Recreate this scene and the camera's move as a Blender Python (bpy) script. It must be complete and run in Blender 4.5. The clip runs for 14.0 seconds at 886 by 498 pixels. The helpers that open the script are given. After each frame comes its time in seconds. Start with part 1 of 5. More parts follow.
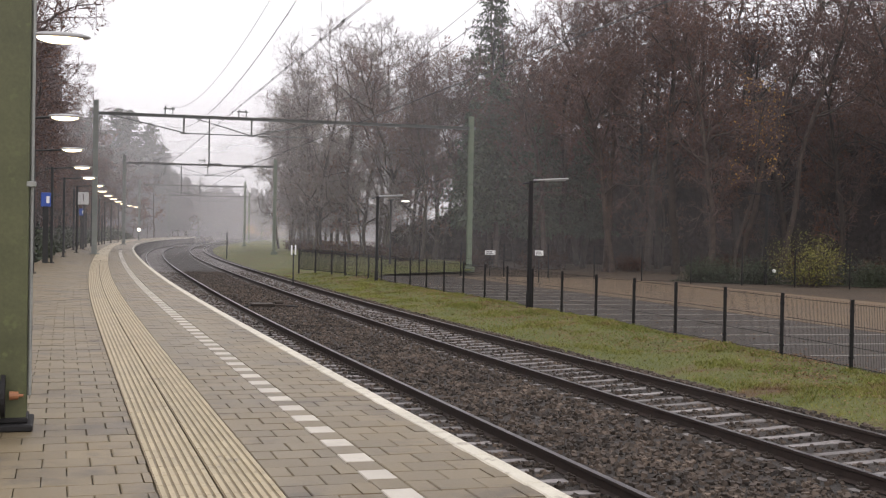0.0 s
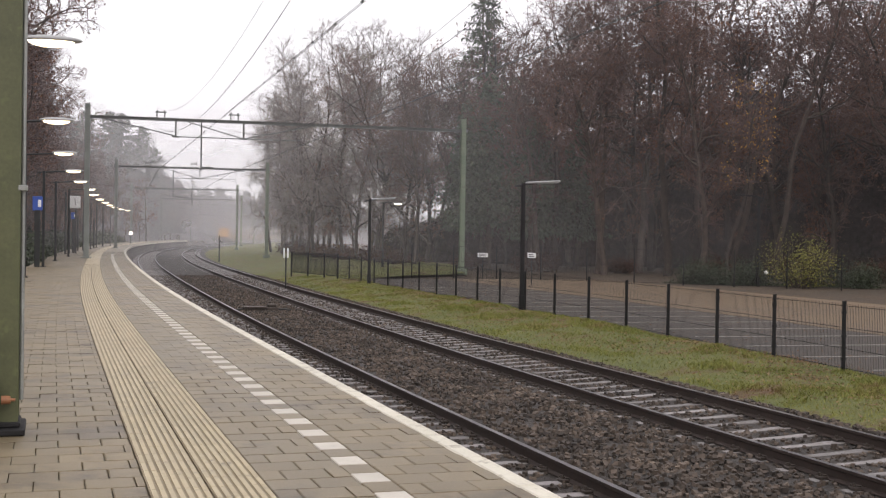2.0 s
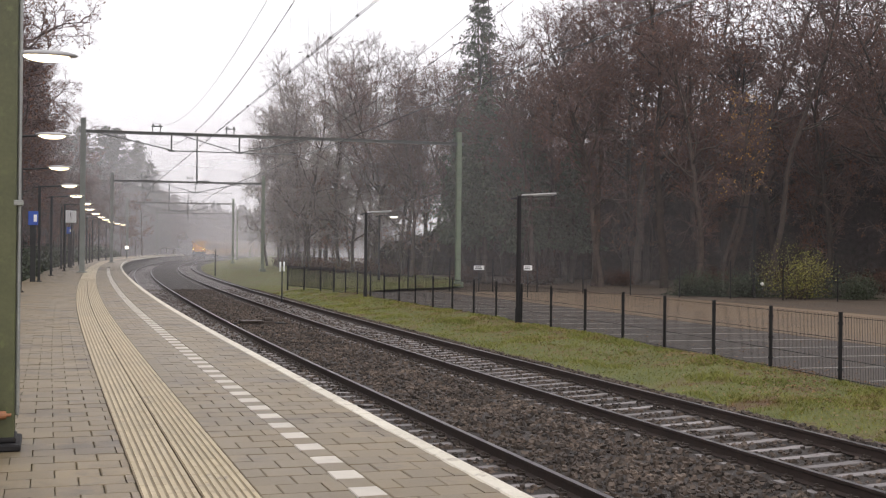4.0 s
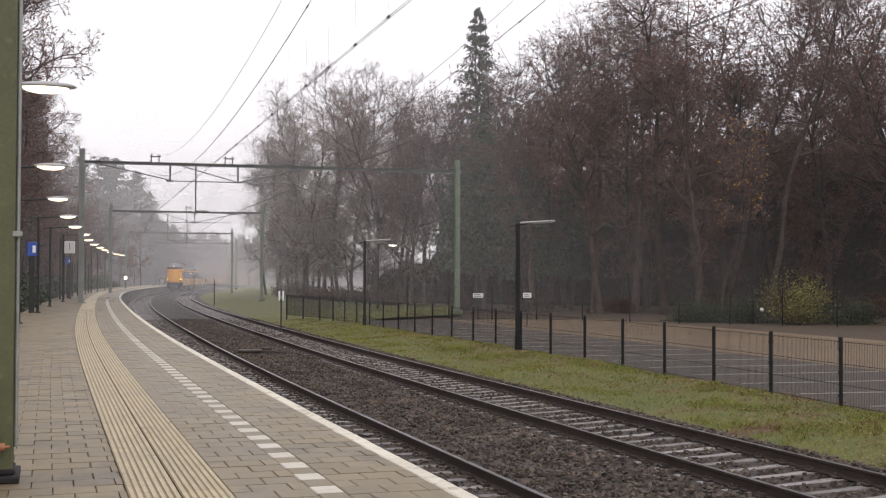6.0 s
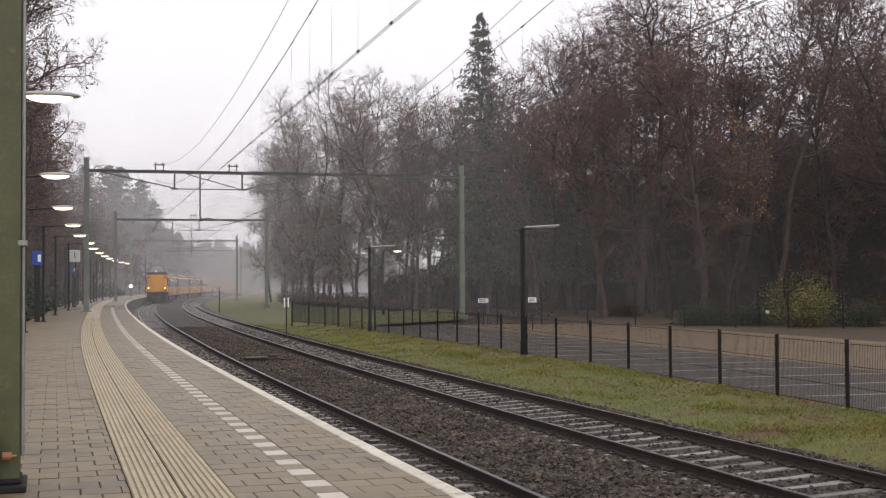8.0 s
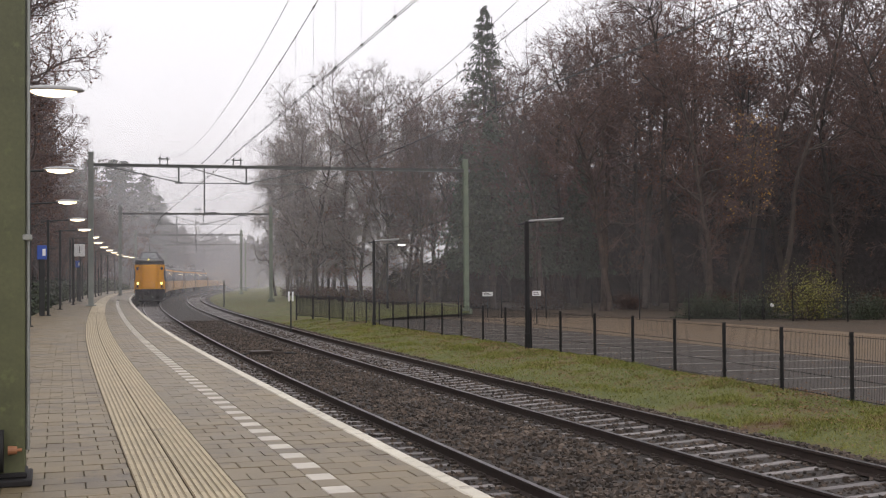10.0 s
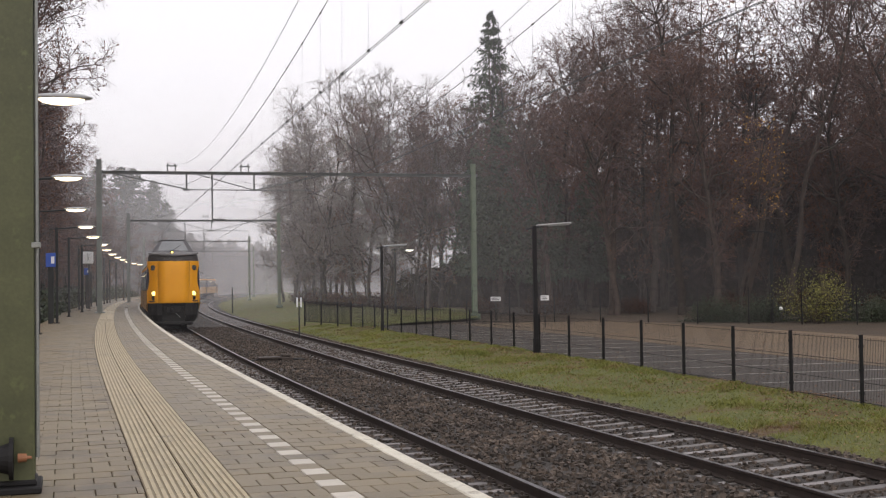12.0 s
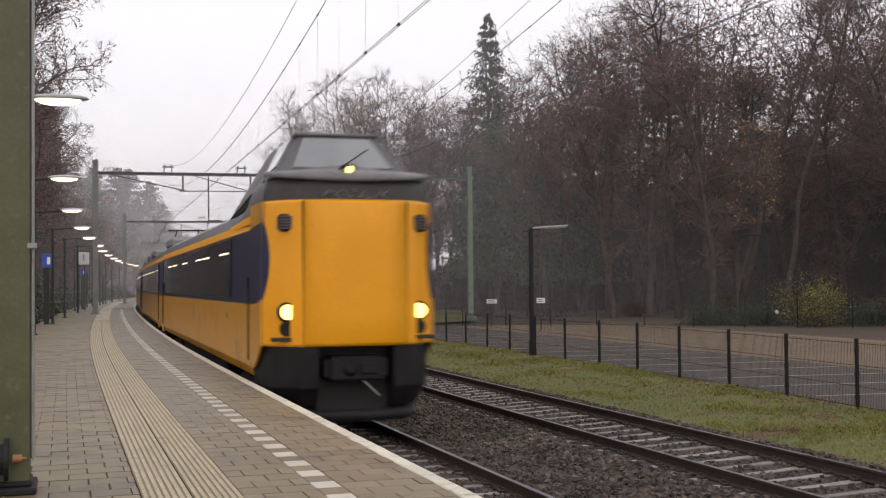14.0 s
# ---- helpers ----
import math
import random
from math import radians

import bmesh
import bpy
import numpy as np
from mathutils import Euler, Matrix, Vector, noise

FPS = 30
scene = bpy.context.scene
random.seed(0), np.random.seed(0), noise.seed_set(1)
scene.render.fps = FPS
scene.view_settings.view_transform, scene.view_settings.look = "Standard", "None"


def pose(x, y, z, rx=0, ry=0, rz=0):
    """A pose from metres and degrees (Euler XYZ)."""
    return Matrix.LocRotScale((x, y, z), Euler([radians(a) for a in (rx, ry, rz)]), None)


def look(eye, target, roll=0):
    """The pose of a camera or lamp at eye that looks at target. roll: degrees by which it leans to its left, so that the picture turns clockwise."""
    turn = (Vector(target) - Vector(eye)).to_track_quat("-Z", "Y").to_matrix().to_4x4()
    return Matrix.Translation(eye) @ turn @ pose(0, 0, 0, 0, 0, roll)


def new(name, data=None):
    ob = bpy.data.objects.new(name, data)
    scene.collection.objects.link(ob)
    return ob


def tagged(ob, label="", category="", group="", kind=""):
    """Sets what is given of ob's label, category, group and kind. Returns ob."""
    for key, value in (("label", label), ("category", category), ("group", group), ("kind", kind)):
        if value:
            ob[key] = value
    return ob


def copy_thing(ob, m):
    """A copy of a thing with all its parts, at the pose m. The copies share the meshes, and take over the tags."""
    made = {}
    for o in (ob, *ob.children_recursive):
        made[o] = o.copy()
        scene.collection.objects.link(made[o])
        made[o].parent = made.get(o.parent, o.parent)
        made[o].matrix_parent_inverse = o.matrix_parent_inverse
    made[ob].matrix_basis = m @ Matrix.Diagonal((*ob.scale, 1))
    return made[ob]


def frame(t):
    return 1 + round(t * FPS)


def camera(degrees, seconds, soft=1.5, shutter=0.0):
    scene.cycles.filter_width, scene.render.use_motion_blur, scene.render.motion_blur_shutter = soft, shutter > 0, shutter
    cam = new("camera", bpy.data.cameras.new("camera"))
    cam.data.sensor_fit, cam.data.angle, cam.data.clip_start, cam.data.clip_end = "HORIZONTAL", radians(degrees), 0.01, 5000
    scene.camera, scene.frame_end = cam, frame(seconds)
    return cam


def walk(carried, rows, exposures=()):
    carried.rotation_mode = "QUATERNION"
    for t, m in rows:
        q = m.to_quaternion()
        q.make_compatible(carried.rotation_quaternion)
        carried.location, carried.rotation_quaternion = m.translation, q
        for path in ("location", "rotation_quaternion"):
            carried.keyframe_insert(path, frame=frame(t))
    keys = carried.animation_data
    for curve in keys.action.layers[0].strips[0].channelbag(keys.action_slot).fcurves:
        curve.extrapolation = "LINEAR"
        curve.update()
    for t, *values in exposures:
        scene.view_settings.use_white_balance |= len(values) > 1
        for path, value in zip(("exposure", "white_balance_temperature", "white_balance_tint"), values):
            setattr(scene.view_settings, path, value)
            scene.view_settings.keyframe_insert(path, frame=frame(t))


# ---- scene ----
cam = camera(40.06, 14.0, soft=1.2, shutter=0.5)
EYE = 1.54
# seconds, heading to the right of +y, pitch, roll (degrees): a hand-held camera that stays in one spot
AIM = [
    (0, 17.770, -0.706, 1.028), (0.5, 17.976, -0.946, 1.029), (1, 18.095, -1.077, 1.047),
    (1.5, 18.029, -1.066, 1.026), (2, 18.118, -0.576, 0.854), (2.5, 18.215, -0.191, 0.702),
    (3, 18.261, -0.024, 0.811), (5.5, 18.346, 0.372, 0.145), (6, 18.333, 1.354, 0.169),
    (6.5, 18.140, 1.166, 0.260), (7, 18.019, 1.397, 0.044), (7.5, 18.063, 1.600, -0.063),
    (8, 18.114, 1.610, -0.339), (10.5, 17.840, 1.266, -0.496), (11, 17.782, 1.269, -0.649),
    (11.5, 17.644, 1.396, -0.657), (12, 17.545, 1.554, -0.784), (12.5, 17.510, 1.733, -0.803),
    (13, 17.579, 1.797, -0.771), (13.5, 17.599, 1.771, -0.680), (14, 17.722, 1.657, -0.567),
]


def aim(heading, pitch, roll):
    return pose(0, 0, EYE) @ pose(0, 0, 0, 0, 0, -heading) @ pose(0, 0, 0, 90 + pitch) @ pose(0, 0, 0, 0, 0, roll)


walk(cam, [(t, aim(a, b, c)) for t, a, b, c in AIM], exposures=[(0.0, 0.1), (2.0, 0.14), (3.5, 0.13), (5.5, 0.11), (6.5, -0.03), (8.0, -0.1), (14.0, -0.13)])

# ---- sky: a bright overcast with mist ----
world = bpy.data.worlds.new("overcast_sky")
scene.world = world
world.use_nodes = True
wn = world.node_tree
wn.nodes.clear()
w_out = wn.nodes.new("ShaderNodeOutputWorld")
w_bg = wn.nodes.new("ShaderNodeBackground")
w_sky = wn.nodes.new("ShaderNodeTexSky")
w_sky.sky_type = "NISHITA"
w_sky.sun_disc = False
w_sky.sun_elevation = radians(28)
w_sky.sun_rotation = radians(200)
w_sky.dust_density = 6.0
w_sky.air_density = 1.0
w_mul = wn.nodes.new("ShaderNodeVectorMath")
w_mul.operation = "SCALE"
w_mul.inputs["Scale"].default_value = 0.12
w_mix = wn.nodes.new("ShaderNodeMix")
w_mix.data_type = "RGBA"
w_mix.inputs["Factor"].default_value = 0.86
w_mix.inputs[7].default_value = (1.35, 1.3, 1.35, 1)
wn.links.new(w_sky.outputs[0], w_mul.inputs[0])
wn.links.new(w_mul.outputs[0], w_mix.inputs[6])
wn.links.new(w_mix.outputs[2], w_bg.inputs["Color"])
w_bg.inputs["Strength"].default_value = 1.0
wn.links.new(w_bg.outputs[0], w_out.inputs["Surface"])

sun = new("sun", bpy.data.lights.new("sun", "SUN"))
sun.data.energy = 0.25
sun.data.angle = radians(25)
sun.data.color = (1.0, 0.96, 0.9)
sun.matrix_world = look((0, 0, 60), (-14, 38, 20))

# ---- the line of the railway: s metres along, l metres to the right of the camera's line ----
KNOTS = [0, 15, 30, 45, 60, 80, 110, 150, 200, 250, 700]
BENDS = [0.0005, 0.0004, 0.0012, 0.0007, 0.0003, 0.0006, 0.0009, 0.0013, 0.0009, 0.0005, 0.0004]
_s = np.linspace(-60, 700, 7601)
_k = np.interp(_s, KNOTS, BENDS)
_th = np.cumsum(_k) * 0.1
_th -= np.interp(0, _s, _th)
_x = np.cumsum(np.sin(_th)) * 0.1
_y = np.cumsum(np.cos(_th)) * 0.1
_x -= np.interp(0, _s, _x)
_y -= np.interp(0, _s, _y)
EDGE = 2.926          # platform edge
TRACK_1 = 4.63        # centre lines of the two tracks
TRACK_2 = 8.95
RAIL = -0.915         # rail top below the platform
ZR = -0.80            # level of the car park side


def bend(s):
    return float(np.interp(s, _s, _th))


def along(s, l, z=0.0):
    t = bend(s)
    return Vector((float(np.interp(s, _s, _x)) + l * math.cos(t), float(np.interp(s, _s, _y)) - l * math.sin(t), z))


def stand(s, l, z=0.0, turn=0.0):
    """A pose on the line: x to the right of the track, y ahead."""
    p = along(s, l, z)
    return pose(p.x, p.y, p.z, 0, 0, -math.degrees(bend(s)) + turn)


# ---- materials ----
def material(name):
    m = bpy.data.materials.new(name)
    m.use_nodes = True
    n = m.node_tree.nodes
    return m, m.node_tree, n["Principled BSDF"]


def surface(name, a, b, scale=6.0, rough=0.7, fine=0.0, fine_scale=80.0, bump=0.0, bump_scale=60.0, metal=0.0, per_piece=0.0, per_island=0.0, rough_var=0.12, wear=None, wear_amount=0.5, wear_scale=2.0, detail=6.0, distance=0.01, spec=0.5):
    """Two colours mixed by noise at two scales, with relief, and wear of a third colour."""
    m, t, bsdf = material(name)
    N, L = t.nodes, t.links
    co = N.new("ShaderNodeTexCoord")
    geo = N.new("ShaderNodeNewGeometry")
    big = N.new("ShaderNodeTexNoise")
    big.inputs["Scale"].default_value = scale
    big.inputs["Detail"].default_value = detail
    L.new(geo.outputs["Position"] if per_piece or per_island else co.outputs["Object"], big.inputs["Vector"])
    ramp = N.new("ShaderNodeMapRange")
    ramp.inputs["From Min"].default_value, ramp.inputs["From Max"].default_value = 0.3, 0.7
    L.new(big.outputs["Fac"], ramp.inputs["Value"])
    mix = N.new("ShaderNodeMix")
    mix.data_type = "RGBA"
    mix.inputs[6].default_value, mix.inputs[7].default_value = (*a, 1), (*b, 1)
    L.new(ramp.outputs[0], mix.inputs["Factor"])
    out = mix.outputs[2]
    small = N.new("ShaderNodeTexNoise")
    small.inputs["Scale"].default_value = fine_scale
    small.inputs["Detail"].default_value = 4
    L.new(co.outputs["Object"], small.inputs["Vector"])
    value = None
    if fine:
        r = N.new("ShaderNodeMapRange")
        r.inputs["From Min"].default_value, r.inputs["From Max"].default_value = 0.3, 0.7
        r.inputs["To Min"].default_value, r.inputs["To Max"].default_value = 1 - fine, 1 + fine
        L.new(small.outputs["Fac"], r.inputs["Value"])
        value = r.outputs[0]
    for amount, source in ((per_piece, "object"), (per_island, "island")):
        if amount:
            r = N.new("ShaderNodeMapRange")
            r.inputs["To Min"].default_value, r.inputs["To Max"].default_value = 1 - amount, 1 + amount
            if source == "object":
                L.new(N.new("ShaderNodeObjectInfo").outputs["Random"], r.inputs["Value"])
            else:
                L.new(geo.outputs["Random Per Island"], r.inputs["Value"])
            if value is None:
                value = r.outputs[0]
            else:
                mm = N.new("ShaderNodeMath")
                mm.operation = "MULTIPLY"
                L.new(value, mm.inputs[0]), L.new(r.outputs[0], mm.inputs[1])
                value = mm.outputs[0]
    if value is not None:
        v = N.new("ShaderNodeVectorMath")
        v.operation = "SCALE"
        L.new(out, v.inputs[0]), L.new(value, v.inputs["Scale"])
        out = v.outputs[0]
    if wear:
        w = N.new("ShaderNodeTexNoise")
        w.inputs["Scale"].default_value = wear_scale
        w.inputs["Detail"].default_value = 9
        w.inputs["Roughness"].default_value = 0.7
        L.new(geo.outputs["Position"], w.inputs["Vector"])
        r = N.new("ShaderNodeMapRange")
        r.inputs["From Min"].default_value, r.inputs["From Max"].default_value = 0.72 - 0.35 * wear_amount, 0.8 - 0.3 * wear_amount
        L.new(w.outputs["Fac"], r.inputs["Value"])
        x = N.new("ShaderNodeMix")
        x.data_type = "RGBA"
        x.inputs[7].default_value = (*wear, 1)
        L.new(out, x.inputs[6]), L.new(r.outputs[0], x.inputs["Factor"])
        out = x.outputs[2]
    L.new(out, bsdf.inputs["Base Color"])
    rr = N.new("ShaderNodeMapRange")
    rr.inputs["To Min"].default_value, rr.inputs["To Max"].default_value = max(0.03, rough - rough_var), min(1, rough + rough_var)
    L.new(big.outputs["Fac"], rr.inputs["Value"])
    L.new(rr.outputs[0], bsdf.inputs["Roughness"])
    bsdf.inputs["Metallic"].default_value = metal
    bsdf.inputs["Specular IOR Level"].default_value = spec
    if bump:
        bn = N.new("ShaderNodeTexNoise")
        bn.inputs["Scale"].default_value = bump_scale
        bn.inputs["Detail"].default_value = 5
        L.new(co.outputs["Object"], bn.inputs["Vector"])
        bu = N.new("ShaderNodeBump")
        bu.inputs["Strength"].default_value = bump
        bu.inputs["Distance"].default_value = distance
        L.new(bn.outputs["Fac"], bu.inputs["Height"])
        L.new(bu.outputs[0], bsdf.inputs["Normal"])
    return m


def glow(name, colour, strength):
    m, t, bsdf = material(name)
    bsdf.inputs["Base Color"].default_value = (*colour, 1)
    bsdf.inputs["Emission Color"].default_value = (*colour, 1)
    bsdf.inputs["Emission Strength"].default_value = strength
    return m


def veil(name, amount):
    """Thin mist: lets most light through and scatters the rest."""
    m, t, bsdf = material(name)
    N, L = t.nodes, t.links
    N.remove(bsdf)
    clear = N.new("ShaderNodeBsdfTransparent")
    a = N.new("ShaderNodeBsdfDiffuse")
    b = N.new("ShaderNodeBsdfTranslucent")
    for q in (a, b):
        q.inputs["Color"].default_value = (0.93, 0.92, 0.95, 1)
    add = N.new("ShaderNodeMixShader")
    add.inputs[0].default_value = 0.5
    L.new(a.outputs[0], add.inputs[1]), L.new(b.outputs[0], add.inputs[2])
    co = N.new("ShaderNodeNewGeometry")
    no = N.new("ShaderNodeTexNoise")
    no.inputs["Scale"].default_value = 0.03
    no.inputs["Detail"].default_value = 3
    L.new(co.outputs["Position"], no.inputs["Vector"])
    r = N.new("ShaderNodeMapRange")
    r.inputs["From Min"].default_value, r.inputs["From Max"].default_value = 0.3, 0.7
    r.inputs["To Min"].default_value, r.inputs["To Max"].default_value = amount * 0.75, amount * 1.25
    L.new(no.outputs["Fac"], r.inputs["Value"])
    z = N.new("ShaderNodeSeparateXYZ")
    L.new(co.outputs["Position"], z.inputs[0])
    thin = N.new("ShaderNodeMapRange")
    thin.interpolation_type = "SMOOTHSTEP"
    thin.inputs["From Min"].default_value, thin.inputs["From Max"].default_value = 10.0, 48.0
    thin.inputs["To Min"].default_value, thin.inputs["To Max"].default_value = 1.0, 0.0
    L.new(z.outputs["Z"], thin.inputs["Value"])
    mul = N.new("ShaderNodeMath")
    mul.operation = "MULTIPLY"
    L.new(r.outputs[0], mul.inputs[0]), L.new(thin.outputs[0], mul.inputs[1])
    mix = N.new("ShaderNodeMixShader")
    L.new(mul.outputs[0], mix.inputs[0])
    L.new(clear.outputs[0], mix.inputs[1]), L.new(add.outputs[0], mix.inputs[2])
    L.new(mix.outputs[0], N["Material Output"].inputs["Surface"])
    return m


M = {}
M["leaf_litter"] = surface("leaf_litter", (0.04, 0.029, 0.018), (0.078, 0.052, 0.031), 0.8, 0.9, 0.35, 9, 0.6, 14, wear=(0.05, 0.07, 0.025), wear_amount=0.25, wear_scale=0.15, distance=0.05)
M["grass_soil"] = surface("grass_soil", (0.085, 0.1, 0.022), (0.14, 0.138, 0.036), 0.7, 0.9, 0.35, 22, 0.8, 40, wear=(0.11, 0.066, 0.034), wear_amount=0.55, wear_scale=0.7, distance=0.05)
M["grass_blade"] = surface("grass_blade", (0.14, 0.155, 0.034), (0.22, 0.225, 0.058), 0.6, 0.7, per_island=0.22, spec=0.25, wear=(0.17, 0.105, 0.05), wear_amount=0.5, wear_scale=0.7)
# undergrowth leaves: dead-leaf brown darkened for the shade beneath the trees
M["under_leaf"] = surface("under_leaf", (0.04, 0.02, 0.013), (0.075, 0.036, 0.022), 0.5, 0.8, per_island=0.4, per_piece=0.3, spec=0.15)
M["fallen_leaf"] = surface("fallen_leaf", (0.15, 0.08, 0.04), (0.24, 0.14, 0.065), 3, 0.7, per_island=0.5)
M["ballast"] = surface("ballast", (0.03, 0.025, 0.021), (0.06, 0.05, 0.043), 1.2, 0.85, 0.5, 30, 1.0, 26, distance=0.06)
M["stone"] = surface("stone", (0.029, 0.021, 0.016), (0.112, 0.086, 0.067), 1.0, 0.8, per_island=0.68, wear=(0.1, 0.075, 0.06), wear_amount=0.3, wear_scale=0.8)
M["concrete_sleeper"] = surface("concrete_sleeper", (0.18, 0.166, 0.16), (0.26, 0.24, 0.234), 5, 0.75, 0.18, 60, 0.3, 90, per_piece=0.28, wear=(0.12, 0.095, 0.08), wear_amount=0.48, wear_scale=4)
M["rail_rust"] = surface("rail_rust", (0.024, 0.016, 0.013), (0.045, 0.03, 0.024), 5, 0.75, 0.25, 50, 0.25, 70, metal=0.2)
M["rail_head"] = surface("rail_head", (0.11, 0.1, 0.1), (0.17, 0.16, 0.16), 8, 0.35, 0.15, 40, metal=0.9)
M["clip"] = surface("clip", (0.05, 0.04, 0.035), (0.08, 0.065, 0.055), 20, 0.6, metal=0.5)
M["tile"] = surface("tile", (0.15, 0.117, 0.067), (0.21, 0.164, 0.096), 0.9, 0.5, 0.12, 120, 0.25, 180, per_piece=0.13, wear=(0.1, 0.078, 0.052), wear_amount=0.58, wear_scale=0.8, distance=0.004)
M["tile_far"] = surface("tile_far", (0.15, 0.117, 0.067), (0.21, 0.164, 0.096), 0.9, 0.5, 0.12, 120, 0.25, 180, per_island=0.13, wear=(0.1, 0.078, 0.052), wear_amount=0.58, wear_scale=0.8, distance=0.004)
M["joint"] = surface("joint", (0.055, 0.048, 0.038), (0.09, 0.078, 0.06), 6, 0.9, 0.3, 60)
M["white_tile"] = surface("white_tile", (0.46, 0.42, 0.36), (0.55, 0.51, 0.44), 4, 0.55, 0.08, 90, per_piece=0.08, wear=(0.4, 0.37, 0.33), wear_amount=0.4, wear_scale=7)
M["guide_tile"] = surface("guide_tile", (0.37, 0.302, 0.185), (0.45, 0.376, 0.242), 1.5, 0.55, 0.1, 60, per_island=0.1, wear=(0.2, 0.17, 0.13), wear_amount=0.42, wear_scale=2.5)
# groove floors: tile colour darkened to paint in the shade between ribs
M["guide_groove_shade"] = surface("guide_groove_shade", (0.23, 0.187, 0.125), (0.28, 0.23, 0.155), 1.5, 0.75, 0.2, 60, per_island=0.1)
M["edge_paint"] = surface("edge_paint", (0.56, 0.52, 0.42), (0.66, 0.62, 0.52), 3, 0.6, 0.08, 50, 0.2, 80, per_piece=0.07, wear=(0.3, 0.26, 0.2), wear_amount=0.5, wear_scale=5)
M["platform_wall"] = surface("platform_wall", (0.14, 0.13, 0.12), (0.22, 0.2, 0.18), 2, 0.85, 0.2, 30, 0.3, 40)
M["asphalt"] = surface("asphalt", (0.04, 0.032, 0.025), (0.064, 0.052, 0.041), 0.5, 0.8, 0.25, 60, 0.3, 120, wear=(0.16, 0.125, 0.095), wear_amount=0.3, wear_scale=0.7)
M["paving"] = surface("paving", (0.115, 0.078, 0.045), (0.165, 0.115, 0.066), 0.5, 0.75, 0.2, 25, 0.3, 60, wear=(0.12, 0.08, 0.05), wear_amount=0.35, wear_scale=0.5)
M["line_paint"] = surface("line_paint", (0.23, 0.215, 0.195), (0.31, 0.295, 0.27), 2, 0.6, 0.15, 40, wear=(0.15, 0.14, 0.14), wear_amount=0.5, wear_scale=5)
M["black_steel"] = surface("black_steel", (0.01, 0.0095, 0.01), (0.018, 0.017, 0.018), 5, 0.65, 0.1, 60, spec=0.25)
M["dark_post"] = surface("dark_post", (0.018, 0.019, 0.02), (0.032, 0.033, 0.034), 4, 0.6, 0.1, 60, spec=0.3)
M["lamp_grey"] = surface("lamp_grey", (0.3, 0.3, 0.3), (0.4, 0.4, 0.4), 4, 0.45, 0.1, 60)
M["green_paint"] = surface("green_paint", (0.058, 0.064, 0.027), (0.09, 0.096, 0.043), 2.2, 0.45, 0.1, 40, 0.12, 30, wear=(0.1, 0.115, 0.045), wear_amount=0.45, wear_scale=8)
M["portal_green"] = surface("portal_green", (0.12, 0.155, 0.115), (0.17, 0.2, 0.15), 1.5, 0.6, 0.15, 20, wear=(0.1, 0.1, 0.08), wear_amount=0.35)
M["steel_grey"] = surface("steel_grey", (0.1, 0.105, 0.105), (0.16, 0.165, 0.165), 2, 0.55, 0.15, 30, metal=0.3)
M["mast_paint"] = surface("mast_paint", (0.16, 0.175, 0.165), (0.22, 0.235, 0.22), 1.5, 0.6, 0.15, 20, wear=(0.12, 0.11, 0.1), wear_amount=0.35)
M["galvanised"] = surface("galvanised", (0.25, 0.26, 0.25), (0.33, 0.34, 0.32), 6, 0.45, 0.12, 60, metal=0.6)
M["wire"] = surface("wire", (0.05, 0.05, 0.05), (0.08, 0.08, 0.08), 3, 0.6, metal=0.5)
M["orange_cap"] = surface("orange_cap", (0.24, 0.1, 0.045), (0.32, 0.14, 0.065), 20, 0.5)
M["bark"] = surface("bark", (0.038, 0.029, 0.025), (0.082, 0.063, 0.054), 2.5, 0.9, 0.3, 25, 0.6, 30, per_piece=0.3, wear=(0.075, 0.085, 0.045), wear_amount=0.3, wear_scale=1.5, distance=0.03)
M["twig"] = surface("twig", (0.095, 0.066, 0.06), (0.155, 0.108, 0.1), 0.5, 0.85, per_piece=0.22, spec=0.2)
M["birch_twig"] = surface("birch_twig", (0.16, 0.138, 0.128), (0.24, 0.21, 0.195), 0.5, 0.85, per_piece=0.2, spec=0.2)
M["dead_leaf"] = surface("dead_leaf", (0.108, 0.052, 0.033), (0.165, 0.08, 0.05), 0.5, 0.75, per_island=0.45, per_piece=0.3, spec=0.2)
M["gold_leaf"] = surface("gold_leaf", (0.33, 0.17, 0.045), (0.42, 0.25, 0.07), 0.5, 0.7, per_island=0.4, spec=0.2)
# darker than the trees it stands for, with the wood's inner shade included
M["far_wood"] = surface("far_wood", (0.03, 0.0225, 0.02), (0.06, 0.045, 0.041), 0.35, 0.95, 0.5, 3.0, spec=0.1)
M["needle"] = surface("needle", (0.052, 0.07, 0.05), (0.088, 0.108, 0.074), 0.5, 0.75, per_island=0.4, per_piece=0.2, spec=0.2)
M["shrub_leaf"] = surface("shrub_leaf", (0.022, 0.034, 0.017), (0.042, 0.055, 0.026), 0.8, 0.6, per_island=0.4)
M["yellow_leaf"] = surface("yellow_leaf", (0.15, 0.145, 0.028), (0.24, 0.225, 0.048), 0.8, 0.6, per_island=0.4)
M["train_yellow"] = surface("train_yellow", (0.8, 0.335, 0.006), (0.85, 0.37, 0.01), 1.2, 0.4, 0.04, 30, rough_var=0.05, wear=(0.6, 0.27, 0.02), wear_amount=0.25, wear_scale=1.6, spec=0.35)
# side yellow: dirt in the wear, the flank's shade put into the base
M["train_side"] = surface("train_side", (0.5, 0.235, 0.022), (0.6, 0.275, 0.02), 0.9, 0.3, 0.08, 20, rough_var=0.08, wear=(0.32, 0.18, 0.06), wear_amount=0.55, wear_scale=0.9)
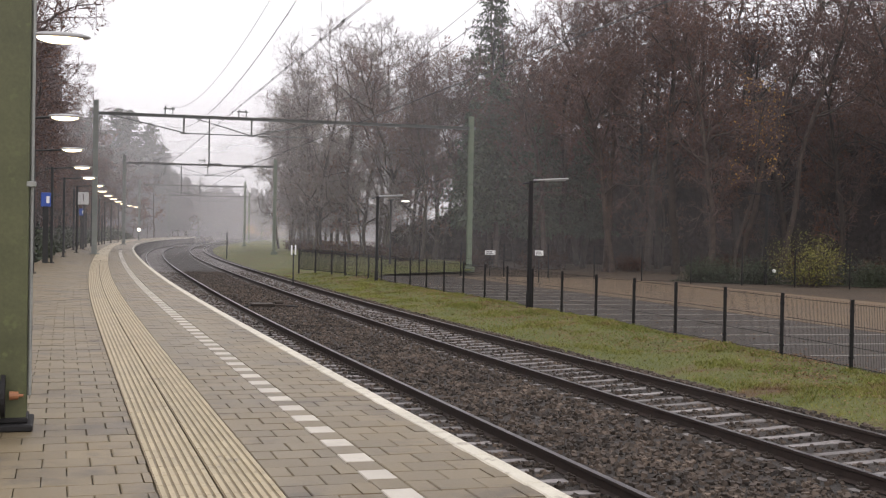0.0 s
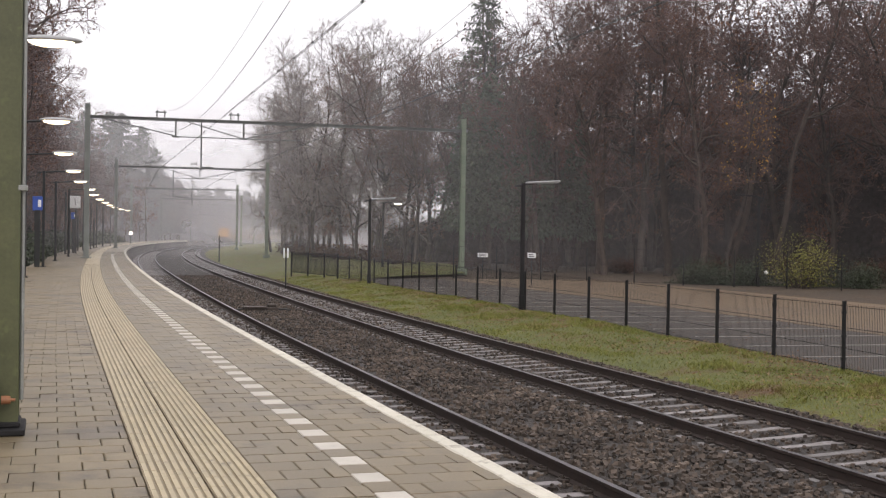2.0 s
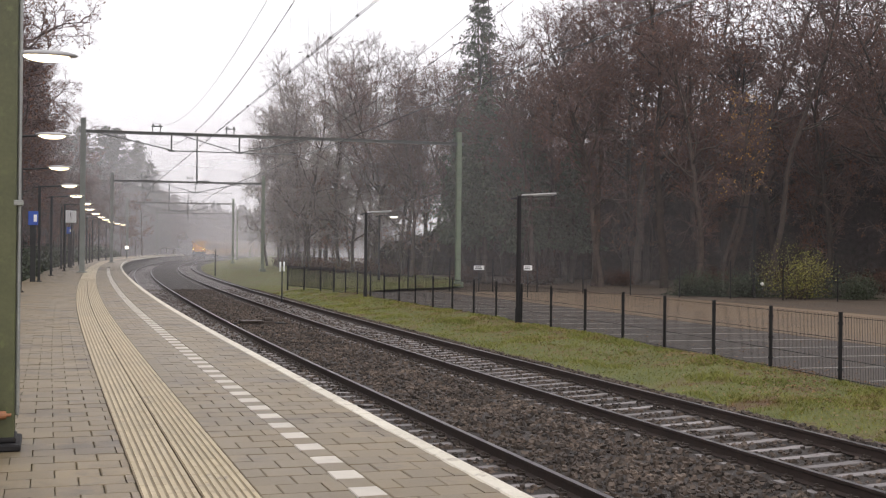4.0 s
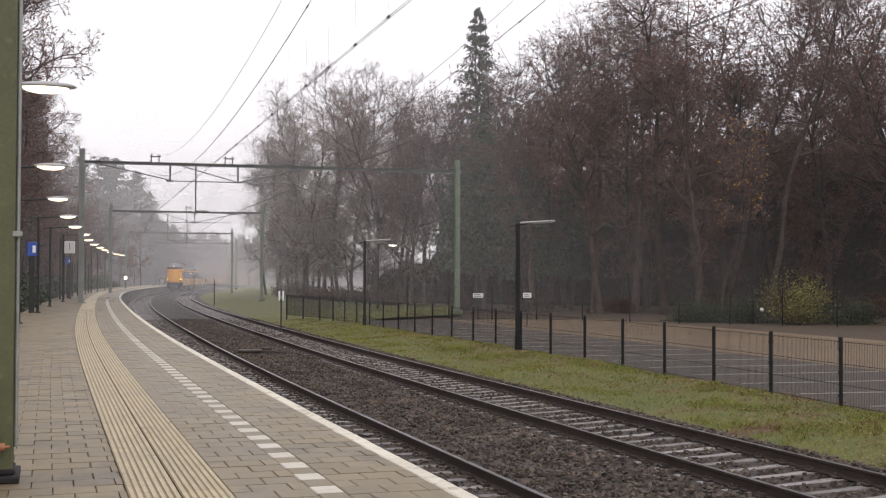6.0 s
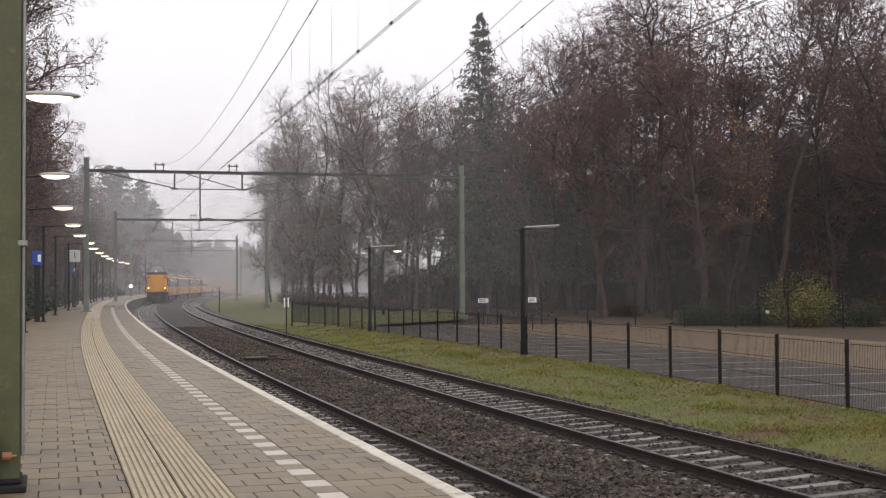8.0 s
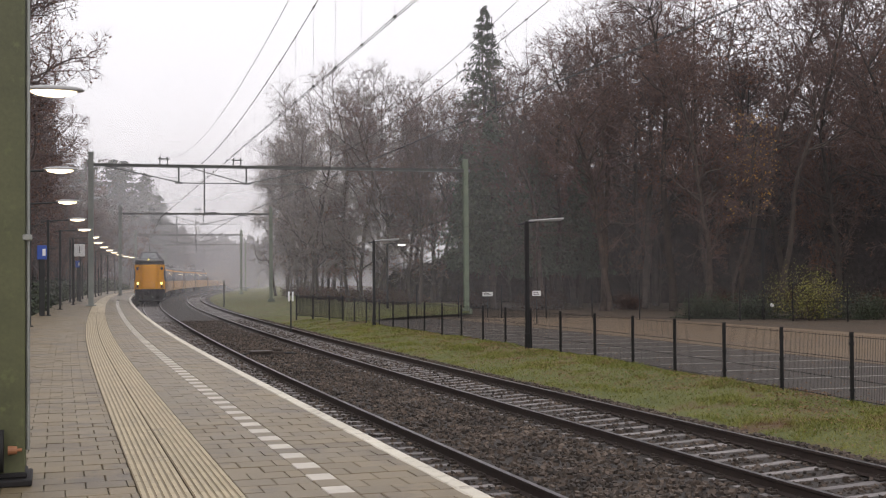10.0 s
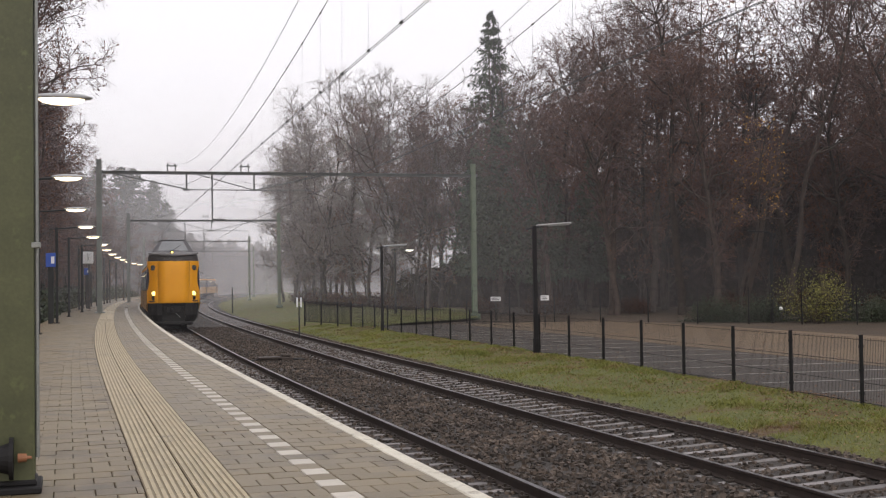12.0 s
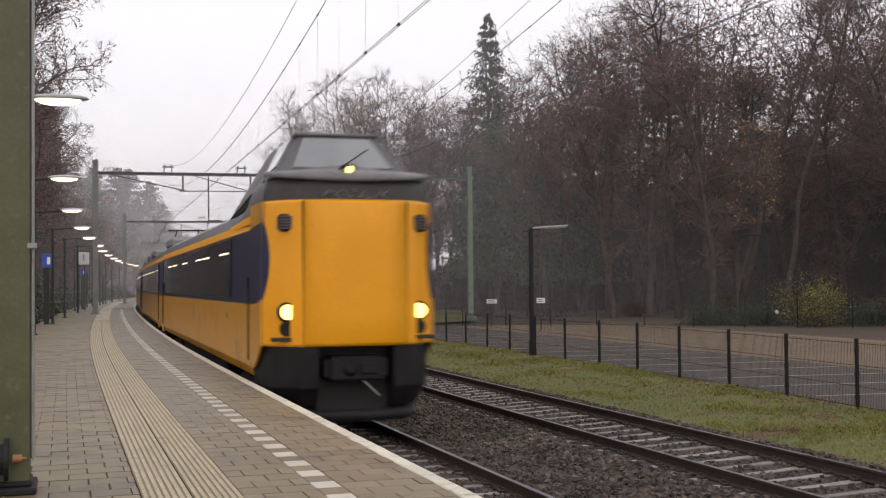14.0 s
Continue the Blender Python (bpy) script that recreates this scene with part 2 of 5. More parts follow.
M["train_blue"] = surface("train_blue", (0.02, 0.022, 0.052), (0.03, 0.032, 0.068), 1, 0.3, 0.05, 30, rough_var=0.05)
M["train_grey"] = surface("train_grey", (0.075, 0.072, 0.077), (0.115, 0.11, 0.117), 1.5, 0.5, 0.15, 20, wear=(0.2, 0.19, 0.185), wear_amount=0.3, wear_scale=2.5)
M["train_dark"] = surface("train_dark", (0.01, 0.0095, 0.01), (0.021, 0.0195, 0.0195), 2, 0.6, 0.15, 20, wear=(0.045, 0.037, 0.032), wear_amount=0.25, wear_scale=3, spec=0.2)
M["brow_grey"] = surface("brow_grey", (0.036, 0.033, 0.033), (0.055, 0.05, 0.049), 1.5, 0.5, 0.15, 20, wear=(0.09, 0.083, 0.08), wear_amount=0.3, wear_scale=2.5, spec=0.3)
M["ledge_grey"] = surface("ledge_grey", (0.13, 0.125, 0.128), (0.19, 0.182, 0.184), 2, 0.5, 0.15, 20, wear=(0.3, 0.29, 0.285), wear_amount=0.3, wear_scale=3)
M["train_roof"] = surface("train_roof", (0.17, 0.165, 0.162), (0.24, 0.23, 0.225), 1, 0.6, 0.15, 20)
M["glass_dark"] = surface("glass_dark", (0.012, 0.013, 0.016), (0.02, 0.02, 0.024), 1, 0.06, rough_var=0.03)
# grey base colour carries the light that the cab's panes reflect
M["cab_glass"] = surface("cab_glass", (0.2, 0.21, 0.22), (0.25, 0.26, 0.27), 1, 0.06, rough_var=0.03)
M["sign_white"] = surface("sign_white", (0.68, 0.68, 0.68), (0.76, 0.76, 0.76), 3, 0.5)
M["sign_blue"] = surface("sign_blue", (0.02, 0.06, 0.3), (0.03, 0.08, 0.36), 3, 0.5)
M["rubber"] = surface("rubber", (0.015, 0.015, 0.015), (0.03, 0.03, 0.03), 5, 0.7)
M["lamp_glow"] = glow("lamp_glow", (1.0, 0.8, 0.54), 4.0)
M["lamp_glow_white"] = glow("lamp_glow_white", (1.0, 0.93, 0.82), 2.5)
# for the bright streaks added on the carriage windows
M["cabin_glow"] = glow("cabin_glow", (1.0, 0.86, 0.55), 2.2)
M["headlight"] = glow("headlight", (1.0, 0.8, 0.2), 3.2)


# ---- mesh helpers ----
def mesh_of(name, bm, mats, smooth=False):
    me = bpy.data.meshes.new(name)
    bm.to_mesh(me)
    bm.free()
    for m in mats if isinstance(mats, (list, tuple)) else [mats]:
        me.materials.append(M[m])
    if smooth:
        me.shade_smooth()
    return me


def part(name, bm, mat, parent=None, label="", at=None, smooth=False):
    me = bm if isinstance(bm, bpy.types.Mesh) else mesh_of(name, bm, mat, smooth)
    ob = new(name, me)
    if parent is not None:
        ob.parent = parent
    if at is not None:
        ob.matrix_basis = at
    return tagged(ob, label)


def thing(name, label, category, at=None, group="", kind=""):
    ob = new(name)
    if at is not None:
        ob.matrix_basis = at
    return tagged(ob, label, category, group, kind)


def box(bm, x0, y0, z0, x1, y1, z1, bevel=0.0, mat=0, m=None):
    g = bmesh.ops.create_cube(bm, size=1.0)
    vs = g["verts"]
    bmesh.ops.scale(bm, vec=(x1 - x0, y1 - y0, z1 - z0), verts=vs)
    bmesh.ops.translate(bm, vec=((x0 + x1) / 2, (y0 + y1) / 2, (z0 + z1) / 2), verts=vs)
    fs = {f for v in vs for f in v.link_faces}
    for f in fs:
        f.material_index = mat
    if bevel:
        r = bmesh.ops.bevel(bm, geom=list({e for v in vs for e in v.link_edges}), offset=bevel, segments=1, affect="EDGES")
        vs = list({v for f in r["faces"] for v in f.verts} | {v for v in vs if v.is_valid})
        for f in r["faces"]:
            f.material_index = mat
    if m is not None:
        bmesh.ops.transform(bm, matrix=m, verts=vs)
    return vs


def rod(bm, a, b, r0, r1=None, sides=8, mat=0):
    a, b = Vector(a), Vector(b)
    d = b - a
    g = bmesh.ops.create_cone(bm, cap_ends=True, segments=sides, radius1=r0, radius2=r0 if r1 is None else r1, depth=d.length)
    m = Matrix.Translation((a + b) / 2) @ d.to_track_quat("Z", "Y").to_matrix().to_4x4()
    bmesh.ops.transform(bm, matrix=m, verts=g["verts"])
    for f in {f for v in g["verts"] for f in v.link_faces}:
        f.material_index = mat
    return g["verts"]


def from_arrays(name, verts, faces, mats, smooth=False, mat_index=None):
    me = bpy.data.meshes.new(name)
    me.from_pydata(np.asarray(verts, float).reshape(-1, 3).tolist(), [], np.asarray(faces).tolist() if not isinstance(faces, list) else faces)
    for m in mats if isinstance(mats, (list, tuple)) else [mats]:
        me.materials.append(M[m])
    if mat_index is not None:
        me.polygons.foreach_set("material_index", np.asarray(mat_index, dtype=np.int32))
    if smooth:
        me.shade_smooth()
    me.update()
    return me


def sweep(profile, s_list, closed=True, mats="ballast", name="strip", l0=0.0, z0=0.0, smooth=False, mat_of=None):
    """A profile of (l, z) points carried along the line."""
    n = len(profile)
    verts, faces, idx = [], [], []
    for s in s_list:
        for l, z in profile:
            verts.append(along(s, l0 + l, z0 + z))
    for i in range(len(s_list) - 1):
        for j in range(n if closed else n - 1):
            k = (j + 1) % n
            faces.append([i * n + j, i * n + k, (i + 1) * n + k, (i + 1) * n + j])
            idx.append(mat_of[j] if mat_of else 0)
    if closed:
        faces.append(list(range(n))[::-1])
        faces.append([(len(s_list) - 1) * n + j for j in range(n)])
        idx += [0, 0]
    return from_arrays(name, verts, faces, mats, smooth, idx)


def stations(a, b, near=0.6, far=6.0):
    out, s = [], a
    while s < b:
        out.append(s)
        s += near + (far - near) * min(1, max(0, (s - 20) / 200))
    return out + [b]


# ---- the large structure ----
S_ALL = stations(-40, 560, 1.5, 10)


def ground_height(x, y, l):
    """Level on the right of the line, gently rolling in the woods."""
    if l < -2.5:
        return -0.35 + 0.25 * noise.noise((x * 0.05, y * 0.05, 0.0))
    if l < 14.15:
        return -1.35
    return ZR - 0.06 + min(1.0, max(0.0, (l - 30) / 20)) * 0.35 * noise.noise((x * 0.06, y * 0.06, 3.0))


def build_ground():
    ls = [-900, -300, -120, -60, -40, -30, -22, -16, -12, -9, -7, -5, -4, -3, -2.4, 9.0, 12.6, 14.1, 14.2, 16, 20, 26, 32, 38, 44, 50, 58, 66, 76, 90, 110, 150, 220, 400, 1200]
    ss = [-60, -40] + list(range(-30, 260, 5)) + [270, 290, 310, 340, 380, 430, 500, 600, 690]
    verts = []
    for s in ss:
        for l in ls:
            p = along(s, l)
            z = ground_height(p.x, p.y, l)
            verts.append((p.x, p.y, z))
    n = len(ls)
    faces = [[i * n + j, i * n + j + 1, (i + 1) * n + j + 1, (i + 1) * n + j] for i in range(len(ss) - 1) for j in range(n - 1)]
    ob = new("ground", from_arrays("ground", verts, faces, "leaf_litter", True))
    tagged(ob, "dark brown woodland floor of leaf litter beside the railway", "ground", kind="structure")
    far = bmesh.new()
    bmesh.ops.create_circle(far, cap_ends=True, radius=4500, segments=48)
    tagged(part("ground_distance", far, "leaf_litter", at=pose(0, 300, -1.75)), "flat brown wooded land reaching the horizon", "ground", kind="structure")


def verge_height(l, s):
    x = (l - 9.7) / 4.4
    base = -1.22 + 0.44 * min(1, max(0, x)) ** 0.8
    return base + (0.07 * noise.noise((l * 0.8, s * 0.35, 1.0)) + 0.03 * noise.noise((l * 2.2, s * 1.4, 9.0))) * min(1, max(0, 3 * x))


def fence_line(y):
    """The x of the fence round the car park at a given y."""
    return float(np.interp(y, [0, 13, 18.8, 24, 30, 36, 41.6, 49, 57, 67, 100], [12.6, 13.45, 13.9, 14.3, 14.65, 14.75, 14.95, 15.05, 15.1, 15.1, 14.6]))


def build_verge():
    ss = stations(-20, 420, 0.7, 5)
    us = np.linspace(0, 1, 15)
    verts = []
    for s in ss:
        end = float(np.interp(s, [0, 18, 30, 45, 56, 64, 72, 90, 130, 180, 260, 420], [12.7, 13.95, 14.5, 14.6, 14.2, 15.0, 23, 27, 27, 24, 20, 18]))
        for u in us:
            l = 10.7 + (end - 10.7) * u
            rise = 0.0 if s < 62 else 0.3 * min(1, (s - 62) / 20) * max(0, (u - 0.2))
            verts.append(along(s, l, verge_height(min(l, 14.15), s) + rise + 0.004))
    n = len(us)
    faces = [[i * n + j, i * n + j + 1, (i + 1) * n + j + 1, (i + 1) * n + j] for i in range(len(ss) - 1) for j in range(n - 1)]
    ob = new("grass_verge", from_arrays("grass_verge", verts, faces, "grass_soil", True))
    tagged(ob, "mossy green grass bank with worn brown patches between track and fence", "grass", kind="structure")
    # blades
    rng = np.random.default_rng(4)
    V, F = [], []
    for i in range(120000):
        s = 8 + 62 * rng.random() ** 1.7
        end = float(np.interp(s, [0, 18, 30, 45, 56, 64, 72], [12.7, 13.85, 14.4, 14.5, 14.1, 14.8, 20]))
        l = 10.95 + (end - 10.95) * rng.random() ** 0.9
        patch = noise.noise((l * 0.9, s * 0.5, 5.0)) + 0.5 * noise.noise((l * 2.3, s * 1.6, 7.0))
        if patch < 0.08 and rng.random() < 0.72:
            continue
        p = along(s, l, verge_height(min(l, 14.15), s) - 0.005)
        h = 0.022 + 0.05 * rng.random() * (1 + 2 * max(0, patch))
        a = rng.random() * 6.283
        w = 0.004 + 0.003 * rng.random() + 0.0002 * s
        dx, dy = math.cos(a) * w, math.sin(a) * w
        lean = h * 0.7
        b = len(V)
        V += [(p.x - dx, p.y - dy, p.z), (p.x + dx, p.y + dy, p.z), (p.x + rng.normal() * lean, p.y + rng.normal() * lean, p.z + h)]
        F.append((b, b + 1, b + 2))
    tagged(new("grass_blades", from_arrays("grass_blades", V, F, "grass_blade")), "short green and straw-coloured grass on the bank", "grass", kind="stuff")
    # fallen leaves on the bank and along the car park
    V, F = [], []
    for i in range(26000):
        s = 8 + 55 * rng.random() ** 1.4
        u = rng.random()
        l = 10.8 + 3.4 * u ** 0.45 if i % 4 else 14.3 + 16 * rng.random()
        z = verge_height(l, s) + 0.015 + 0.03 * rng.random() if l < 14.15 else ZR + 0.012
        if l < 14.15 and noise.noise((l * 0.55, s * 0.3, 5.0)) > 0.12 and rng.random() < 0.8:
            continue
        p = along(s, l, z)
        r = 0.018 + 0.022 * rng.random()
        a = rng.random() * 6.283
        c, d = math.cos(a) * r, math.sin(a) * r
        t1, t2 = rng.normal() * 0.012, rng.normal() * 0.012
        b = len(V)
        V += [(p.x - c, p.y - d, p.z), (p.x + d * 0.5, p.y - c * 0.5, p.z + abs(t1)), (p.x + c, p.y + d, p.z + abs(t2)), (p.x - d * 0.5, p.y + c * 0.5, p.z + 0.004)]
        F.append((b, b + 1, b + 2, b + 3))
    tagged(new("fallen_leaves", from_arrays("fallen_leaves", V, F, "fallen_leaf")), "scattered brown fallen leaves on grass and asphalt", "leaves", kind="stuff")


def build_car_park():
    def quad_strip(name, l0, l1, z, mat, label):
        ys = np.arange(-6, 66, 2.0)
        verts, faces = [], []
        for y in ys:
            x = fence_line(y)
            verts += [(x + l0, y, z), (x + l1, y, z)]
        for i in range(len(ys) - 1):
            faces.append([2 * i, 2 * i + 1, 2 * i + 3, 2 * i + 2])
        ob = new(name, from_arrays(name, verts, faces, mat))
        return tagged(ob, label, "pavement", kind="structure")

    asphalt = quad_strip("car_park", 0.12, 6.0, ZR, "asphalt", "dark grey asphalt parking bays behind the fence")
    quad_strip("car_park_lane", 6.0, 15.5, ZR - 0.002, "paving", "brown clinker-paved lane of the empty car park")
    line = mesh_of("bay_line", (lambda bm: (box(bm, 0, -0.05, 0, 5.1, 0.05, 0.006), bm)[1])(bmesh.new()), "line_paint")
    for i in range(20):
        y = 6.5 + i * 2.45
        part("bay_line", line, None, asphalt, at=pose(fence_line(y) + 0.6, y, ZR + 0.001, 0, 0, -4))
    ys = np.arange(-4, 66, 2.0)
    front = bmesh.new()
    for y in ys:
        box(front, fence_line(y) + 5.9, y, ZR - 0.1, fence_line(y) + 6.02, y + 1.97, ZR + 0.008, 0.004)
    part("edge_band", front, "paving", asphalt, "brown brick band along the bays")


def build_ballast():
    prof = [(2.95, -1.18), (3.6, -1.1), (3.8, -1.052), (5.5, -1.052), (5.9, -1.04), (6.5, -1.03), (7.3, -1.05), (7.75, -1.038), (8.2, -1.036), (9.9, -0.972), (10.2, -0.985), (10.6, -1.0), (10.95, -1.06), (11.2, -1.4)]
    ss = stations(-30, 560, 1.0, 8)
    tagged(new("ballast_bed", sweep(prof, ss, False, "ballast", "ballast_bed", 0, -0.03, True)), "dark grey crushed-stone ballast bed under two tracks", "ballast", kind="structure")
    rng = np.random.default_rng(8)
    shapes = []
    for k in range(7):
        pts = [Vector((x, y, z)) for x in (-1, 1) for y in (-1, 1) for z in (-1, 1)]
        pts = np.array([[q.x * rng.uniform(0.5, 1.1), q.y * rng.uniform(0.5, 1.1), q.z * rng.uniform(0.4, 0.9)] for q in pts])
        shapes.append(pts)
    quads = np.array([[0, 1, 3, 2], [4, 6, 7, 5], [0, 4, 5, 1], [2, 3, 7, 6], [0, 2, 6, 4], [1, 5, 7, 3]])
    V, F, n = [], [], 0
    count = 0
    while count < 36000:
        s = 5 + 71 * rng.random() ** 2.0
        l = 3.0 + 8.0 * rng.random()
        z = float(np.interp(l, [q[0] for q in prof], [q[1] for q in prof])) - 0.03
        # keep the tops of the sleepers mostly clear
        near_sleeper = abs(((s - 3.0) / 0.6 + 0.5) % 1 - 0.5) < 0.215
        on_track = abs(l - TRACK_1) < 1.12 or abs(l - TRACK_2) < 1.12
        if on_track and near_sleeper and rng.random() < 0.985:
            continue
        if min(abs(abs(l - TRACK_1) - 0.753), abs(abs(l - TRACK_2) - 0.753)) < 0.1:
            continue
        r = rng.uniform(0.018, 0.042) * (0.85 if on_track else 1.0)
        a, b = rng.random(2) * 6.283
        ca, sa, cb, sb = math.cos(a), math.sin(a), math.cos(b), math.sin(b)
        rot = np.array([[ca, -sa, 0], [sa, ca, 0], [0, 0, 1]]) @ np.array([[1, 0, 0], [0, cb, -sb], [0, sb, cb]])
        p = along(s, l, z + (rng.uniform(-0.008, 0.02) if on_track else rng.uniform(-0.005, 0.03)))
        V.append((shapes[count % 7] * r) @ rot.T + np.array(p))
        F.append(quads + n)
        n += 8
        count += 1
    me = from_arrays("ballast_stones", np.concatenate(V), np.concatenate(F), "stone")
    tagged(new("ballast_stones", me), "loose angular grey-brown ballast stones around the sleepers", "stones", kind="stuff")


RAIL_PROFILE = [(-0.036, 0.0), (0.036, 0.0), (0.036, -0.03), (0.009, -0.045), (0.009, -0.13), (0.07, -0.15), (0.07, -0.16), (-0.07, -0.16), (-0.07, -0.15), (-0.009, -0.13), (-0.009, -0.045), (-0.036, -0.03)]


def build_track(centre, label, left_lift, right_lift):
    track = thing("railway_track", label, "railway track", kind="structure")
    ss = stations(-30, 560, 1.0, 8)
    mats = ["rail_rust", "rail_head"]
    for side, lift in ((-1, left_lift), (1, right_lift)):
        me = sweep(RAIL_PROFILE, ss, True, mats, "rail", centre + side * 0.753, RAIL + lift, False, [1] + [0] * 11)
        part("rail", me, None, track, "dark rusty steel rail with a worn bright top")
    bm = bmesh.new()
    prof = [(-1.26, 0.13, 0.0), (-0.95, 0.125, 0.0), (-0.5, 0.115, -0.002), (-0.3, 0.1, -0.008), (0.3, 0.1, -0.008), (0.5, 0.115, -0.002), (0.95, 0.125, 0.0), (1.26, 0.13, 0.0)]
    rings = []
    for x, w, z in prof:
        rings.append([bm.verts.new((x, -w, -0.2)), bm.verts.new((x, -w * 0.8, z - 0.02)), bm.verts.new((x, -w * 0.7, z)), bm.verts.new((x, w * 0.7, z)), bm.verts.new((x, w * 0.8, z - 0.02)), bm.verts.new((x, w, -0.2))])
    for a, b in zip(rings, rings[1:]):
        for j in range(5):
            bm.faces.new((a[j], a[j + 1], b[j + 1], b[j]))
    bm.faces.new(rings[0])
    bm.faces.new(rings[-1][::-1])
    bmesh.ops.recalc_face_normals(bm, faces=bm.faces)
    sleeper = mesh_of("sleeper", bm, "concrete_sleeper")
    bm = bmesh.new()
    for side in (-1, 1):
        box(bm, side * 0.1 - 0.05, -0.06, 0, side * 0.1 + 0.05, 0.06, 0.035, 0.008)
        rod(bm, (side * 0.12, 0, 0.02), (side * 0.12, 0, 0.075), 0.018, sides=6)
        rod(bm, (side * 0.06, -0.05, 0.045), (side * 0.13, 0.05, 0.05), 0.01, sides=5)
    clip = mesh_of("rail_clip", bm, "clip")
    i = 0
    s = -15.0
    rng = random.Random(5)
    while s < 170:
        at = stand(s, centre, RAIL - 0.162 + (left_lift + right_lift) / 2, rng.uniform(-0.5, 0.5)) @ pose(0, 0, 0, 0, math.degrees((left_lift - right_lift) / 1.506), 0)
        part("sleeper", sleeper, None, track, at=at)
        if 4 < s < 34:
            for side in (-1, 1):
                part("rail_clip", clip, None, track, at=at @ pose(side * 0.753, 0, 0.004))
        s += 0.6
        i += 1
    return track


def build_platform():
    ss = stations(-12, 250, 1.0, 6)
    back = -1.75
    slab = sweep([(back, -1.6), (back, -0.035), (EDGE - 0.14, -0.035), (EDGE - 0.14, -0.16), (EDGE - 0.02, -0.16), (EDGE - 0.02, -0.22), (EDGE - 0.3, -0.24), (EDGE - 0.3, -1.6)], ss, True, ["joint", "platform_wall"], "platform", mat_of=[1, 0, 1, 1, 1, 1, 1, 1])
    plat = tagged(new("platform", slab), "station platform of worn grey-brown concrete tiles", "platform", kind="structure")
    # tiles of 30 cm in rows across the platform, each row shifted by half a tile
    def tile_mesh(w, d, name, mat):
        bm = bmesh.new()
        box(bm, -w / 2, -d / 2, -0.034, w / 2, d / 2, 0.0, 0.006)
        return mesh_of(name, bm, mat)
    gap = 0.0065
    T = 0.3
    tile = tile_mesh(T - gap, T - gap, "tile", "tile")
    half = tile_mesh(T / 2 - gap, T - gap, "half_tile", "tile")
    white = tile_mesh(0.2, T - 0.012, "white_tile", "white_tile")
    between = tile_mesh(0.2, T - 0.004, "tile", "tile")
    strips = [(-1.72, 0.583, False), (1.297, 1.87, False), (2.08, 2.785, False)]
    cube = np.array([(x, y, z) for x in (-0.5, 0.5) for y in (-0.5, 0.5) for z in (0, 1)], float)
    quads = np.array([[0, 1, 3, 2], [4, 6, 7, 5], [0, 4, 5, 1], [2, 3, 7, 6], [1, 5, 7, 3]])
    V, F, n = [], [], 0
    singles = 0
    rng = random.Random(3)
    s = -7.0
    row = 0
    while s < 95:
        t = bend(s)
        for a, b, _ in strips:
            l = a
            first = row % 2 == 1
            while l < b - 0.04:
                w = T / 2 if first else T
                first = False
                w = min(w, b - l)
                c = l + w / 2
                dz = rng.uniform(-0.003, 0.002)
                if 6.0 < s < 13.5 and c > 0.0 and singles < 290 and w > 0.14:
                    me = tile if w > 0.25 else half
                    sc = w / (0.3 if w > 0.25 else 0.15)
                    ob = part("tile", me, None, plat, at=stand(s, c, dz) @ Matrix.Diagonal((sc, 1, 1, 1)))
                    singles += 1
                else:
                    q = cube * np.array([w - gap, T - gap, 0.034]) + np.array([c, 0, dz - 0.034])
                    o = along(s, 0)
                    V.append(np.stack([o.x + q[:, 0] * math.cos(t) + q[:, 1] * math.sin(t), o.y - q[:, 0] * math.sin(t) + q[:, 1] * math.cos(t), q[:, 2]], 1))
                    F.append(quads + n)
                    n += 8
                l += w
        s += T
        row += 1
    me = from_arrays("tiles_beyond", np.concatenate(V), np.concatenate(F), "tile_far")
    ob = part("tiles_beyond", me, None, plat)
    tagged(ob, kind="stuff")
    far = sweep([(EDGE - 0.14, -0.002), (2.0, -0.002), (1.2, -0.002), (0.5, -0.002), (back, -0.002)], stations(94.8, 250, 1.5, 4), False, "tile_far", "tiles_distance")
    tagged(part("tiles_distance", far, None, plat), kind="stuff")
    # white marking tiles, every second tile of one row
    for i in range(160):
        s = 8.7 - 15.6 + i * 0.6
        part("white_tile", white, None, plat, at=stand(s, 1.975, 0.0))
        part("tile", between, None, plat, at=stand(s + 0.3, 1.975, rng.uniform(-0.003, 0.001)))
    # ribbed guide tiles in two lanes
    V, F, n = [], [], 0
    shade = []
    def bar(s, c, w, d, z0, z1, n):
        q = cube * np.array([w, d, z1 - z0]) + np.array([c, 0, z0])
        t = bend(s)
        o = along(s, 0)
        V.append(np.stack([o.x + q[:, 0] * math.cos(t) + q[:, 1] * math.sin(t), o.y - q[:, 0] * math.sin(t) + q[:, 1] * math.cos(t), q[:, 2]], 1))
        F.append(quads + n)
        return n + 8
    s = -7.0
    while s < 250:
        d = 0.3 if s < 60 else 2.4
        for lane in (0.588, 0.945):
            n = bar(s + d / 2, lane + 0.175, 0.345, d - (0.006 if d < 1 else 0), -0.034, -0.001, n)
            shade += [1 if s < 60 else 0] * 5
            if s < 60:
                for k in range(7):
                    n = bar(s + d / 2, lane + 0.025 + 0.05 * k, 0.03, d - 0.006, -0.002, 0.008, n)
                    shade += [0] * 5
        s += d
    me = from_arrays("guide_strip", np.concatenate(V), np.concatenate(F), ["guide_tile", "guide_groove_shade"], False, shade)
    tagged(part("guide_strip", me, None, plat, "cream ribbed tactile guide tiles"), kind="stuff")
    # painted edge stones
    bm = bmesh.new()
    box(bm, -0.075, -0.496, -0.15, 0.065, 0.496, 0.004, 0.012)
    stone = mesh_of("edge_stone", bm, "edge_paint")
    s = -11.0
